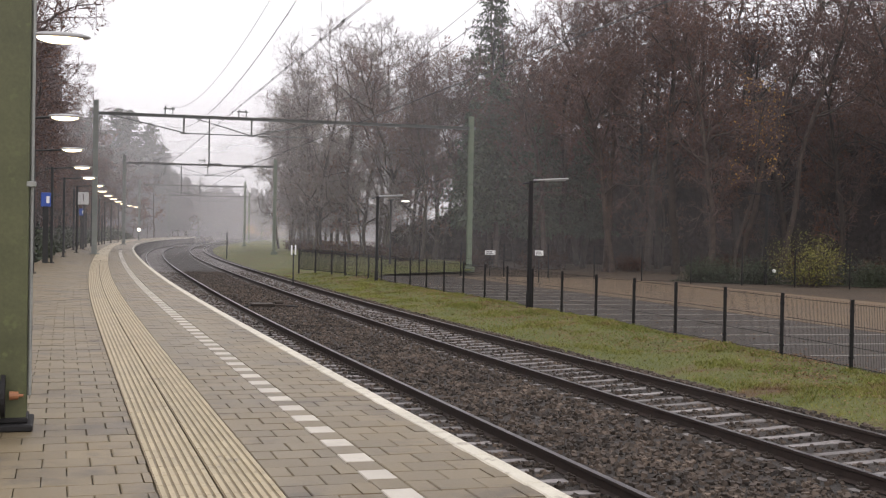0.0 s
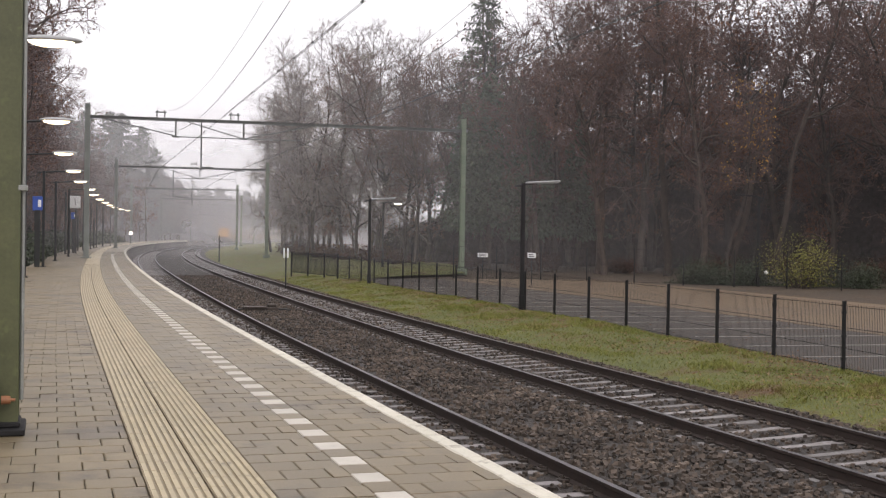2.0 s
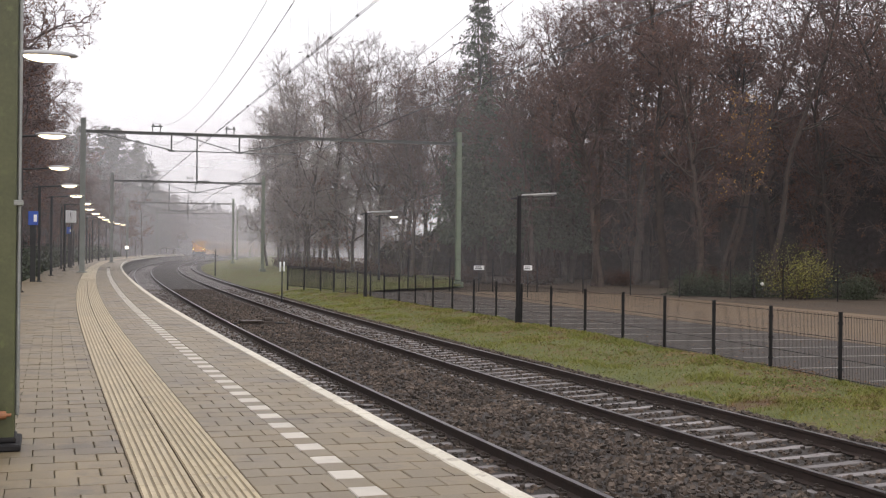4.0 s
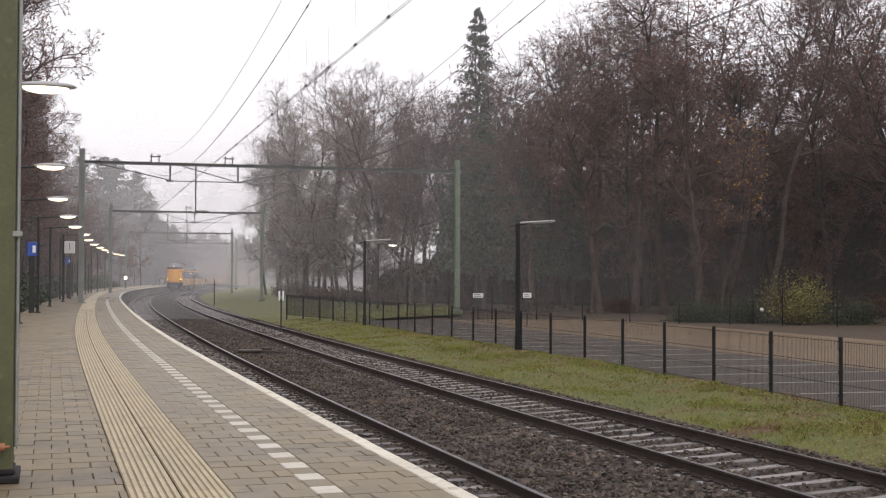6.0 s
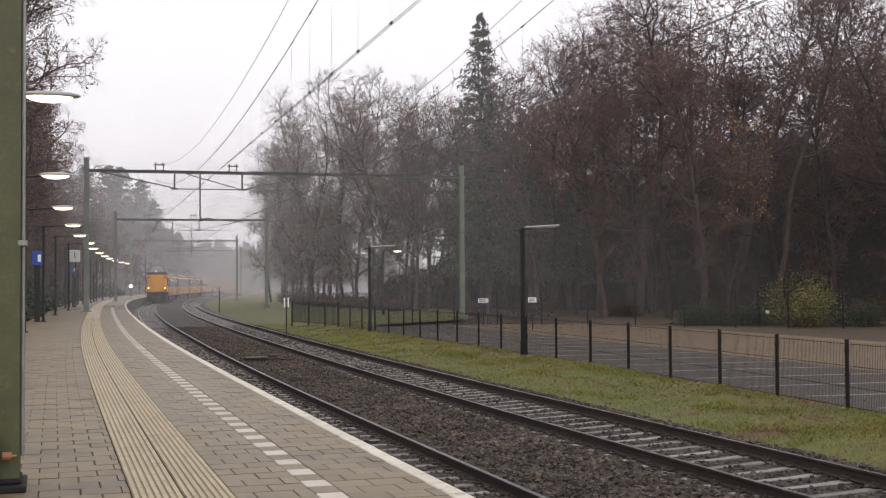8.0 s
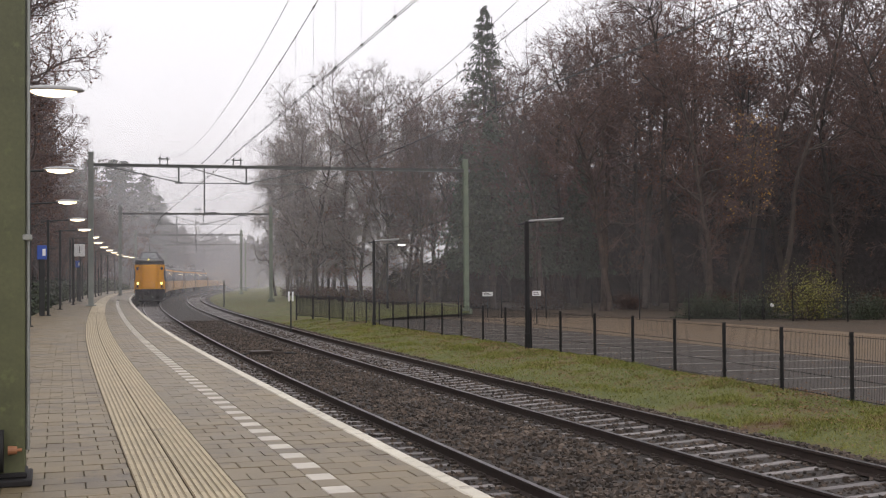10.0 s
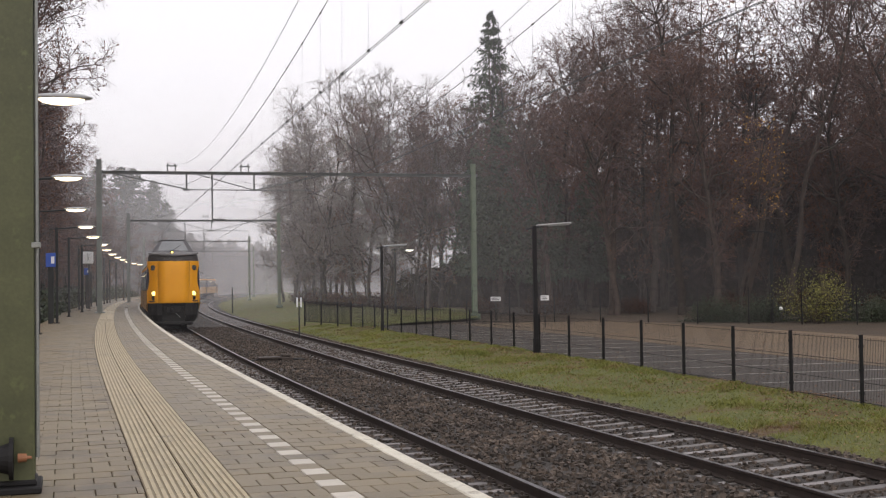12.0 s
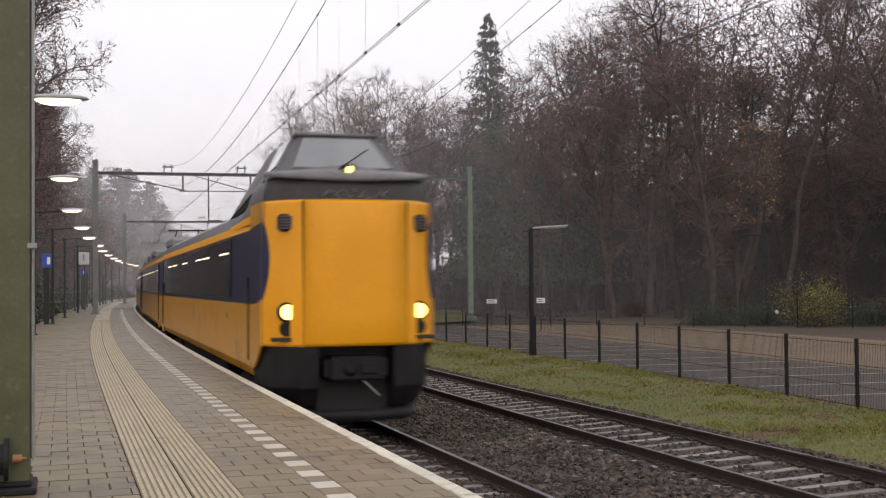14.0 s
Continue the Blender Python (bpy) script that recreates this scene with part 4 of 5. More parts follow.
def tubes(pts, r0, r1, sides):
    """Vertices and quads of tapering tubes round the paths."""
    n, k, _ = pts.shape
    d = unit(np.gradient(pts, axis=1))
    ref = np.where(np.abs(d[..., 2:3]) > 0.9, np.array([1.0, 0, 0]), np.array([0, 0, 1.0]))
    u = unit(np.cross(d, ref))
    v = np.cross(d, u)
    r = r0[:, None] + (r1 - r0)[:, None] * np.linspace(0, 1, k)[None, :]
    a = np.arange(sides) * 2 * np.pi / sides
    ring = pts[:, :, None, :] + r[:, :, None, None] * (np.cos(a)[None, None, :, None] * u[:, :, None, :] + np.sin(a)[None, None, :, None] * v[:, :, None, :])
    idx = np.arange(n * k * sides).reshape(n, k, sides)
    nxt = np.roll(idx, -1, axis=2)
    f = np.stack([idx[:, :-1], nxt[:, :-1], nxt[:, 1:], idx[:, 1:]], -1).reshape(-1, 4)
    return ring.reshape(-1, 3), f


def sprout(rng, pts, count, lo, hi, angle, length, taper=0.5):
    """count children on each path: starts, ways, lengths, and where on the parent they sit."""
    n, k, _ = pts.shape
    u = rng.uniform(lo, hi, (n, count))
    x = u * (k - 1)
    i = np.minimum(x.astype(int), k - 2)
    w = (x - i)[..., None]
    rows = np.arange(n)[:, None]
    p = pts[rows, i] * (1 - w) + pts[rows, i + 1] * w
    d = unit(pts[rows, i + 1] - pts[rows, i])
    side = rng.normal(size=d.shape)
    side = unit(side - (side * d).sum(-1, keepdims=True) * d)
    ang = np.radians(rng.normal(angle, 10, (n, count)))[..., None]
    way = d * np.cos(ang) + side * np.sin(ang)
    ln = length * (1 - taper * u) * rng.uniform(0.6, 1.25, (n, count))
    return p.reshape(-1, 3), way.reshape(-1, 3), ln.reshape(-1), u.reshape(-1)


def leaf_quads(rng, places, size):
    n = len(places)
    a, b = unit(rng.normal(size=(n, 3))), rng.normal(size=(n, 3))
    b = unit(np.cross(a, b))
    s = size * rng.uniform(0.6, 1.3, (n, 1))
    v = np.stack([places - a * s, places + b * s * 0.55, places + a * s, places - b * s * 0.55], 1)
    return v.reshape(-1, 3), np.arange(n * 4).reshape(n, 4)


def bare_tree(seed, height, spread, limbs, leaves, leaf_mat="dead_leaf", twig_mat="twig", crown_from=0.3, trunk_r=0.22, fine=5, lean=0.06, twig_r=0.012, light=False, angle=58, leaf=0.06):
    """A leafless wood tree: trunk and limbs, and a crown of branches, twigs and some last leaves."""
    rng = np.random.default_rng(seed)
    tree = thing("tree", "bare winter tree with a dark trunk and fine brown twigs", "tree", group="woodland trees")
    trunk = grow(rng, np.zeros((1, 3)) - [0, 0, 0.4], np.array([[rng.normal() * lean, rng.normal() * lean, 1.0]]), np.array([height * 0.92]), 9 if light else 14, 0.1, 0.07)
    V, F = [], []
    v, f = tubes(trunk, np.array([trunk_r]), np.array([0.03]), 6 if light else 8)
    V.append(v), F.append(f)
    n = len(v)
    p, w, ln, u = sprout(rng, trunk, limbs, crown_from, 0.97, angle, height * spread, 0.5)
    limb = grow(rng, p, w, ln, 4 if light else 7, 0.26, 0.12)
    v, f = tubes(limb, trunk_r * (0.55 - 0.38 * u), np.full(len(p), 0.018), 4 if light else 5)
    V.append(v), F.append(f + n)
    part("trunk", from_arrays("trunk", np.concatenate(V), np.concatenate(F), "bark", True), None, tree)
    V, faces, n = [], [], 0

    def blades(p, w, ln, r, bend):
        """Slim crooked twigs: each a tapering blade with one kink."""
        nonlocal n
        d = unit(w)
        mid = p + d * (ln * 0.5)[:, None]
        end = mid + unit(d + rng.normal(size=d.shape) * bend) * (ln * 0.5)[:, None]
        side = unit(np.cross(d, rng.normal(size=d.shape))) * r
        v = np.stack([p - side, p + side, mid + side * 0.7, end, mid - side * 0.7], 1)
        V.append(v.reshape(-1, 3))
        faces.extend((np.arange(len(p) * 5).reshape(-1, 5) + n).tolist())
        n += len(p) * 5

    p2, w2, l2, u2 = sprout(rng, limb, 6 if light else 8, 0.15, 1.0, 50, height * spread * 0.46, 0.45)
    b2 = grow(rng, p2, w2, l2, 2 if light else 3, 0.3, 0.06)
    v, f = tubes(b2, np.full(len(p2), 0.03), np.full(len(p2), 0.011), 3)
    V.append(v)
    faces.extend(f.tolist())
    n += len(v)
    p3, w3, l3, u3 = sprout(rng, b2, 5 if light else 6, 0.15, 1.0, 48, height * spread * 0.2, 0.35)
    b3 = grow(rng, p3, w3, l3, 1, 0.25, 0.04)
    blades(p3, w3, l3, 0.014, 0.3)
    p4, w4, l4, u4 = sprout(rng, b3, fine, 0.2, 1.0, 48, height * spread * 0.085, 0.3)
    # last twigs
    side = unit(np.cross(w4, rng.normal(size=w4.shape))) * twig_r
    v = np.stack([p4 - side, p4 + side, p4 + unit(w4) * l4[:, None]], 1).reshape(-1, 3)
    faces += (np.arange(len(v)).reshape(-1, 3) + n).tolist()
    V.append(v)
    n += len(v)
    mat = [0] * len(faces)
    if leaves:
        pick = rng.integers(0, len(p4), leaves)
        places = p4[pick] + unit(w4[pick]) * (l4[pick] * rng.uniform(0.3, 1, leaves))[:, None]
        v, f = leaf_quads(rng, places, leaf)
        V.append(v)
        faces += (f + n).tolist()
        mat += [1] * leaves
    part("crown", from_arrays("crown", np.concatenate(V), faces, [twig_mat, leaf_mat], False, mat), None, tree)
    return tree


def spruce(seed, height, label, reach=0.29, power=0.9, low=0.2, blade=0.075):
    rng = np.random.default_rng(seed)
    tree = thing("conifer", label, "tree", group="conifers")
    trunk = grow(rng, np.zeros((1, 3)) - [0, 0, 0.3], np.array([[0, 0, 1.0]]), np.array([height + 0.3]), 10, 0.012, 0.1)
    v, f = tubes(trunk, np.array([0.24]), np.array([0.02]), 8)
    part("trunk", from_arrays("trunk", v, f, "bark", True), None, tree)
    n_b = 360
    u = np.repeat(np.linspace(low, 0.99, 30) ** 0.92, 12) + rng.normal(size=n_b) * 0.009
    a = rng.uniform(0, 6.283, n_b)
    start = np.stack([np.zeros(n_b), np.zeros(n_b), u * height], 1)
    ln = (0.22 + reach * height * (1 - np.minimum(u, 0.999)) ** power) * rng.uniform(0.6, 1.12, n_b)
    way = np.stack([np.cos(a), np.sin(a), np.full(n_b, 0.15)], 1)
    br = grow(rng, start, way, ln, 4, 0.07, -0.06)
    V, F = [], []
    v, f = tubes(br, np.full(n_b, 0.03), np.full(n_b, 0.006), 3)
    V.append(v)
    faces = f.tolist()
    n = len(v)
    p, w, l2, _ = sprout(rng, br, 18, 0.12, 1.0, 55, 1.0, 0.4)
    l2 = l2 * np.repeat(0.3 + 0.15 * ln, 18)
    e = p + unit(w) * l2[:, None] - np.array([0, 0, 0.08])
    side = unit(np.cross(w, rng.normal(size=w.shape) * 0.4 + np.array([0, 0, 1.0]))) * blade
    mid = (p + e) / 2
    v = np.stack([p, mid - side, e, mid + side], 1).reshape(-1, 3)
    faces += (np.arange(len(v)).reshape(-1, 4) + n).tolist()
    V.append(v)
    part("crown", from_arrays("crown", np.concatenate(V), faces, "needle"), None, tree)
    return tree


def shrub(name, seed, rx, ry, h, count, mat, label, stems=14, leaf=0.07):
    rng = np.random.default_rng(seed)
    bush = thing(name, label, "shrub")
    a = rng.uniform(0, 6.283, stems)
    start = np.stack([np.cos(a) * rx * 0.3, np.sin(a) * ry * 0.3, np.full(stems, -0.1)], 1) * rng.uniform(0.2, 1, (stems, 1))
    way = np.stack([np.cos(a) * rx * 0.7, np.sin(a) * ry * 0.7, np.full(stems, h)], 1)
    st = grow(rng, start, way, np.full(stems, 0.9 * h) * rng.uniform(0.7, 1.1, stems), 5, 0.16, 0.02)
    p, w, l2, _ = sprout(rng, st, 9, 0.15, 1.0, 50, 0.45 * max(rx, ry), 0.3)
    b2 = grow(rng, p, w, l2, 3, 0.2, 0.02)
    V, F, n = [], [], 0
    for q, r0, r1, k in ((st, 0.025, 0.01, 4), (b2, 0.01, 0.004, 3)):
        v, f = tubes(q, np.full(len(q), r0), np.full(len(q), r1), k)
        V.append(v), F.append(f + n)
        n += len(v)
    part("stem", from_arrays("stem", np.concatenate(V), np.concatenate(F), "bark"), None, bush)
    pick = rng.integers(0, len(b2), count)
    seg = rng.integers(1, 4, count)
    places = b2[pick, seg] + rng.normal(size=(count, 3)) * 0.13 * max(rx, ry)
    places[:, 2] = np.maximum(places[:, 2], 0.05)
    v, f = leaf_quads(rng, places, leaf)
    part("foliage", from_arrays("foliage", v, f, mat), None, bush)
    return bush


def build_woods():
    kinds = [
        bare_tree(11, 21, 0.32, 22, 2200, fine=6, crown_from=0.34, trunk_r=0.26),
        bare_tree(12, 23, 0.3, 22, 2400, fine=6, crown_from=0.36, trunk_r=0.3),
        bare_tree(13, 19, 0.34, 22, 2600, fine=6, crown_from=0.32),
        bare_tree(14, 24, 0.26, 20, 1800, fine=6, crown_from=0.45, trunk_r=0.2),
        bare_tree(15, 17, 0.31, 22, 4200, crown_from=0.18),
        bare_tree(16, 17, 0.33, 24, 420, twig_mat="birch_twig", crown_from=0.12, trunk_r=0.16, angle=50, fine=4),
        bare_tree(17, 20, 0.33, 20, 2400, crown_from=0.2, light=True, twig_r=0.016, leaf=0.095),
        bare_tree(18, 22, 0.31, 20, 2400, crown_from=0.25, light=True, twig_r=0.016, trunk_r=0.24, leaf=0.095),
        bare_tree(19, 11, 0.27, 16, 1500, crown_from=0.1, light=True, twig_r=0.014, fine=3, trunk_r=0.09, angle=42, leaf=0.08),
        bare_tree(20, 20, 0.33, 14, 800, crown_from=0.15, light=True, twig_r=0.03, fine=2, leaf=0.2),
    ]
    tagged(kinds[4], "winter tree still holding many russet dead leaves")
    tagged(kinds[5], "pale fine-twigged bare tree at the wood's edge")
    tagged(kinds[8], "young understorey tree with low tangled brown branches")
    rng = random.Random(21)
    used = [False] * len(kinds)

    def put(k, x, y, z, scale=1.0):
        turn = rng.uniform(0, 360)
        m = pose(x, y, z, 0, 0, turn) @ Matrix.Scale(scale, 4)
        if not used[k]:
            used[k] = True
            kinds[k].matrix_basis = m
            return kinds[k]
        ob = copy_thing(kinds[k], Matrix.Identity(4))
        ob.matrix_basis = m
        return ob

    # woods beyond the car park: an edge from the far left round to the near right
    edge = [(28, 150), (27, 118), (26, 100), (27, 90), (33, 80), (41, 70), (48, 60), (56, 50), (62, 38)]
    pts = []
    for (x0, y0), (x1, y1) in zip(edge, edge[1:]):
        n = max(1, int(math.hypot(x1 - x0, y1 - y0) / 4.6))
        for i in range(n):
            pts.append((x0 + (x1 - x0) * i / n, y0 + (y1 - y0) * i / n))
    for depth in (0, 4.5, 8, 10, 13, 17, 22, 27, 34, 43):
        for i, (x, y) in enumerate(pts):
            left = y > 88
            if depth != 8 and (left and depth > 10 or (y > 98 and (depth > 5 or depth > 0 and i % 3))):
                continue
            d = math.hypot(x, y)
            ox, oy = x / d * depth + rng.uniform(-1.8, 1.8) + (0.12 * depth), y / d * depth + rng.uniform(-1.8, 1.8)
            if depth < 5:
                k = 5 if y > 98 else rng.choice([5, 5, 0, 2] if left else [0, 1, 2, 3, 1, 3, 4])
            elif depth > 30:
                k = 9
            elif depth in (8, 17):
                k = 8
            else:
                k = rng.choice([6, 7])
            sc = rng.uniform(1.2, 1.45) if left and k != 8 else rng.uniform(0.95, 1.15) + 0.0022 * max(0, 80 - y) + (0.18 if depth > 9 and k != 8 else 0.0)
            px, py = x + ox, y + oy
            # the wood grows taller from the railway towards the road
            bearing = math.degrees(math.atan2(px, py))
            rise = float(np.interp(bearing, [8, 9.2, 10.0, 10.8, 12.2, 15.3, 17.8, 19, 21, 22, 23.3, 25.4, 27.3, 29, 38], [3.6, 4.6, 6.0, 8.1, 9.2, 9.1, 8.9, 8.8, 9.6, 10.2, 10.8, 12.3, 13.6, 15.0, 16.5]))
            most = (math.hypot(px, py) * math.tan(radians(rise)) + 2.4) / (21, 23, 19, 24, 17, 17, 20, 22, 11, 20)[k]
            put(k, px, py, ZR - 0.1, min(sc, most * rng.uniform(0.93, 1.03)) if k != 8 else min(sc, most))
    # broad oaks at the edge of the wood
    for k, x, y, sc in ((1, 39.0, 71.5, 1.04), (1, 36.0, 76.0, 0.9)):
        put(k, x, y, ZR - 0.1, sc)
    # far woods as sheets closing the gaps between trunks, shade put into their colour
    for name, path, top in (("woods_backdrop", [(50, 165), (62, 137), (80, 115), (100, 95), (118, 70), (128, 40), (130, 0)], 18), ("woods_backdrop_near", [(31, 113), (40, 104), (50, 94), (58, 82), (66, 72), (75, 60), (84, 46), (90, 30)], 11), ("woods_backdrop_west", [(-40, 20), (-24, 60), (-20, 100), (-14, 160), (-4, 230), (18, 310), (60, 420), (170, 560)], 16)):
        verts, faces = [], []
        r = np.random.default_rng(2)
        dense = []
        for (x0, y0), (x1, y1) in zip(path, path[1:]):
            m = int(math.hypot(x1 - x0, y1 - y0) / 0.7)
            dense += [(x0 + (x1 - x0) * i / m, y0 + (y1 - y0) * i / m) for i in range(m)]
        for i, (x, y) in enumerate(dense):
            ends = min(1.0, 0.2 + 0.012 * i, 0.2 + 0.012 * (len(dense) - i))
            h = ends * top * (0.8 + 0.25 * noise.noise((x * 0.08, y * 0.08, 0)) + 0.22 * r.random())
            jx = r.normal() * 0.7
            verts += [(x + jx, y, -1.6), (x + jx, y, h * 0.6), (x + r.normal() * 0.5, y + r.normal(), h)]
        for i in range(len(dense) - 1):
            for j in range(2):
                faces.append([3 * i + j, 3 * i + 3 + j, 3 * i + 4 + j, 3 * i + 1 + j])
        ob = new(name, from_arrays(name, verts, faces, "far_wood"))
        tagged(ob, "distant brown bare woodland as one sheet, darkened for its inner shade", "woods", kind="structure")
    # gold-leaved young tree
    gold = bare_tree(31, 12.5, 0.24, 14, 520, leaf_mat="gold_leaf", crown_from=0.52, trunk_r=0.11, fine=3, leaf=0.075)
    tagged(gold, "slender tree with a few golden-brown autumn leaves", "tree")
    gold.matrix_basis = pose(38.8, 64.0, ZR)
    # conifers
    sp = spruce(5, 24.2, "tall dark green spruce rising above the bare woods")
    sp.matrix_basis = pose(33.6, 92.5, ZR - 0.1)
    small = spruce(6, 15, "dark green conifer among bare trees")
    small.matrix_basis = pose(31, 84, ZR - 0.1)
    for x, y, sc in ((33.5, 82, 0.75), (36, 86, 0.8), (30.5, 88, 0.85), (38, 84, 0.75)):
        copy_thing(small, Matrix.Identity(4)).matrix_basis = pose(x, y, ZR - 0.1, 0, 0, x * 37) @ Matrix.Scale(sc, 4)
    # trees behind the platform
    for i in range(40):
        s = 58 + i * 4.6 + rng.uniform(-2, 2)
        row = i % 3
        l = float(np.interp(s, [46, 80, 120, 160, 200, 300], [-5.5, -5.0, -4.5, -4.5, -4.0, -3.5])) - 4.5 * row - rng.uniform(0, 1.5)
        p = along(s, l)
        k = rng.choice([4, 2, 4, 2]) if s < 125 and row < 2 else rng.choice([6, 7, 8])
        sc = float(np.interp(s, [58, 100, 140, 250], [1.08, 1.0, 0.75, 0.78]))
        put(k, p.x, p.y, -0.5, sc * rng.uniform(0.92, 1.08))
    for s, l, k, sc in ((70, -4.4, 4, 1.45), (63, -5.0, 4, 1.3), (82, -4.6, 2, 1.2), (76, -5.2, 4, 1.35), (90, -4.8, 4, 1.15), (98, -5.2, 4, 1.1), (108, -5.0, 4, 1.0), (118, -5.2, 4, 0.95)):
        p = along(s, l)
        put(k, p.x, p.y, -0.5, sc)
    for i in range(34):
        p = along(46 + i * 4.5, -4.6 - (i % 3) * 2.2)
        put(8, p.x, p.y, -0.5, rng.uniform(0.6, 0.9))
    for i in range(16):
        p = along(62 + i * 5.5, -4.4 - (i % 2) * 3.2)
        put(6, p.x, p.y, -0.5, rng.uniform(0.56, 0.68))
    # misty pines beyond the end of the platform
    pine = spruce(7, 22, "tall broad pine, grey-green in the mist", 0.26, 0.45, 0.12, 0.13)
    pine.matrix_basis = stand(262, -8.0, -0.6) @ Matrix.Scale(1.1, 4)
    for s, l, sc in ((258, -11.5, 1.2), (264, -15, 1.24), (256, -18.5, 1.2), (262, -23, 1.18), (272, -6.5, 0.92), (250, -27, 1.1), (285, -7.5, 0.75), (300, -8, 0.72), (316, -9, 0.72), (335, -10, 0.74), (240, -22, 0.9)):
        copy_thing(pine, Matrix.Identity(4)).matrix_basis = stand(s, l, -0.6, s * 31 % 360) @ Matrix.Scale(sc, 4)
    # far woods inside the curve, where the line disappears
    for i in range(34):
        s = 190 + i * 10
        p = along(s, 20 + rng.uniform(0, 10) * (i % 2) + 0.01 * s)
        put(9, p.x, p.y, ZR, rng.uniform(0.7, 0.9))
    for i in range(26):
        p = along(240 + i * 13, -4 - rng.uniform(0, 8) * (i % 2))
        put(9, p.x, p.y, -0.5, rng.uniform(0.7, 0.9))
    # each kind stands in the wood at least once
    for k in range(len(kinds)):
        if not used[k]:
            put(k, 50 + k, 66, ZR - 0.1)
    # undergrowth
    under = shrub("undergrowth", 41, 2.4, 1.8, 2.2, 1000, "under_leaf", "brown leafy undergrowth at the foot of the trees", 12, 0.13)
    p0 = pts[0]
    under.matrix_basis = pose(p0[0] + 2, p0[1], ZR - 0.05)
    for i, (x, y) in enumerate(pts[1:]):
        for j in range(2):
            d = math.hypot(x, y)
            copy_thing(under, Matrix.Identity(4)).matrix_basis = pose(x + x / d * (1 + 5 * j) + rng.uniform(-1, 1), y + y / d * (1 + 5 * j) + rng.uniform(-1, 1), ZR - 0.1, 0, 0, rng.uniform(0, 360)) @ Matrix.Scale(rng.uniform(0.45, 0.8), 4)
    hedge = shrub("hedge", 43, 1.9, 1.2, 1.2, 800, "shrub_leaf", "dense dark green hedge behind the platform", 8, 0.14)
    hedge.matrix_basis = stand(60, -3.5, -0.4)
    for i in range(1, 44):
        copy_thing(hedge, Matrix.Identity(4)).matrix_basis = stand(60 + 3.0 * i, -3.4 - rng.uniform(0, 0.4), -0.4, rng.uniform(-30, 30)) @ Matrix.Scale(rng.uniform(0.9, 1.2), 4)
    yellow = shrub("shrub", 44, 1.75, 1.5, 2.3, 3000, "yellow_leaf", "yellow-green leafy shrub at the edge of the car park", 22, 0.045)
    yellow.matrix_basis = pose(37.5, 54.6, ZR) @ Matrix.Scale(1.14, 4)
    low = shrub("shrub", 45, 2.4, 1.6, 0.85, 6000, "shrub_leaf", "low dark green shrub bed beside the car park", 24, 0.05)
    low.matrix_basis = pose(34.6, 59.6, ZR - 0.05)
    for x, y in ((36.4, 58.2), (38.8, 56.8), (41.0, 55.0)):
        copy_thing(low, Matrix.Identity(4)).matrix_basis = pose(x, y, ZR - 0.05, 0, 0, x * 11)


build_woods()


# ---- mist ----
def build_mist():
    for s, amount in ((56, 0.026), (80, 0.1), (132, 0.11), (190, 0.13), (250, 0.27), (335, 0.36)):
        name = "mist_%d" % s
        M[name] = veil(name, amount)
        bm = bmesh.new()
        vs = [bm.verts.new(q) for q in ((-140, 0, -3), (160, 0, -3), (160, 0, 60), (-140, 0, 60))]
        bm.faces.new(vs)
        ob = part("mist", bm, name, at=stand(s, 0, 0))
        tagged(ob, "thin pale mist hanging over the line", "mist", kind="stuff")


build_mist()

# ---- the train ----
SECTION = [(1.30, 0.92), (1.385, 1.1), (1.39, 2.15), (1.35, 3.42), (1.31, 3.58), (1.16, 3.82), (0.85, 4.0), (0.4, 4.08), (0.0, 4.1)]
# lower side bands use the yellow darkened for shade and dirt
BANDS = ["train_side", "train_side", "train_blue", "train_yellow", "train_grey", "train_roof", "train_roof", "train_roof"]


def ring_points(y, squeeze=1.0):
    right = [(x * squeeze, y, z) for x, z in SECTION]
    left = [(-x, yy, z) for x, yy, z in right[:-1]][::-1]
    return right + left


def car_shell(car, y0, y1):
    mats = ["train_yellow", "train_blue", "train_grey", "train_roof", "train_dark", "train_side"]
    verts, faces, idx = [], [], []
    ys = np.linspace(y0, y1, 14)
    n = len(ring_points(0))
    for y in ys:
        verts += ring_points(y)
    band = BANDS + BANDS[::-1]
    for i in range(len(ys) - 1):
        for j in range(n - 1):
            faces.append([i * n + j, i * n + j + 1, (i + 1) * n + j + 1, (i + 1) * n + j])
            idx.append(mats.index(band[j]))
        faces.append([i * n + n - 1, i * n, (i + 1) * n, (i + 1) * n + n - 1])
        idx.append(4)
    faces.append(list(range(n)))
    faces.append([(len(ys) - 1) * n + j for j in range(n)][::-1])
    idx += [4, 4]
    me = from_arrays("body", verts, faces, mats, False, idx)
    part("body", me, None, car)


def window_pane(w, h):
    bm = bmesh.new()
    box(bm, -0.008, -w / 2, -h / 2, 0.008, w / 2, h / 2, 0.006)
    return mesh_of("window", bm, "glass_dark")


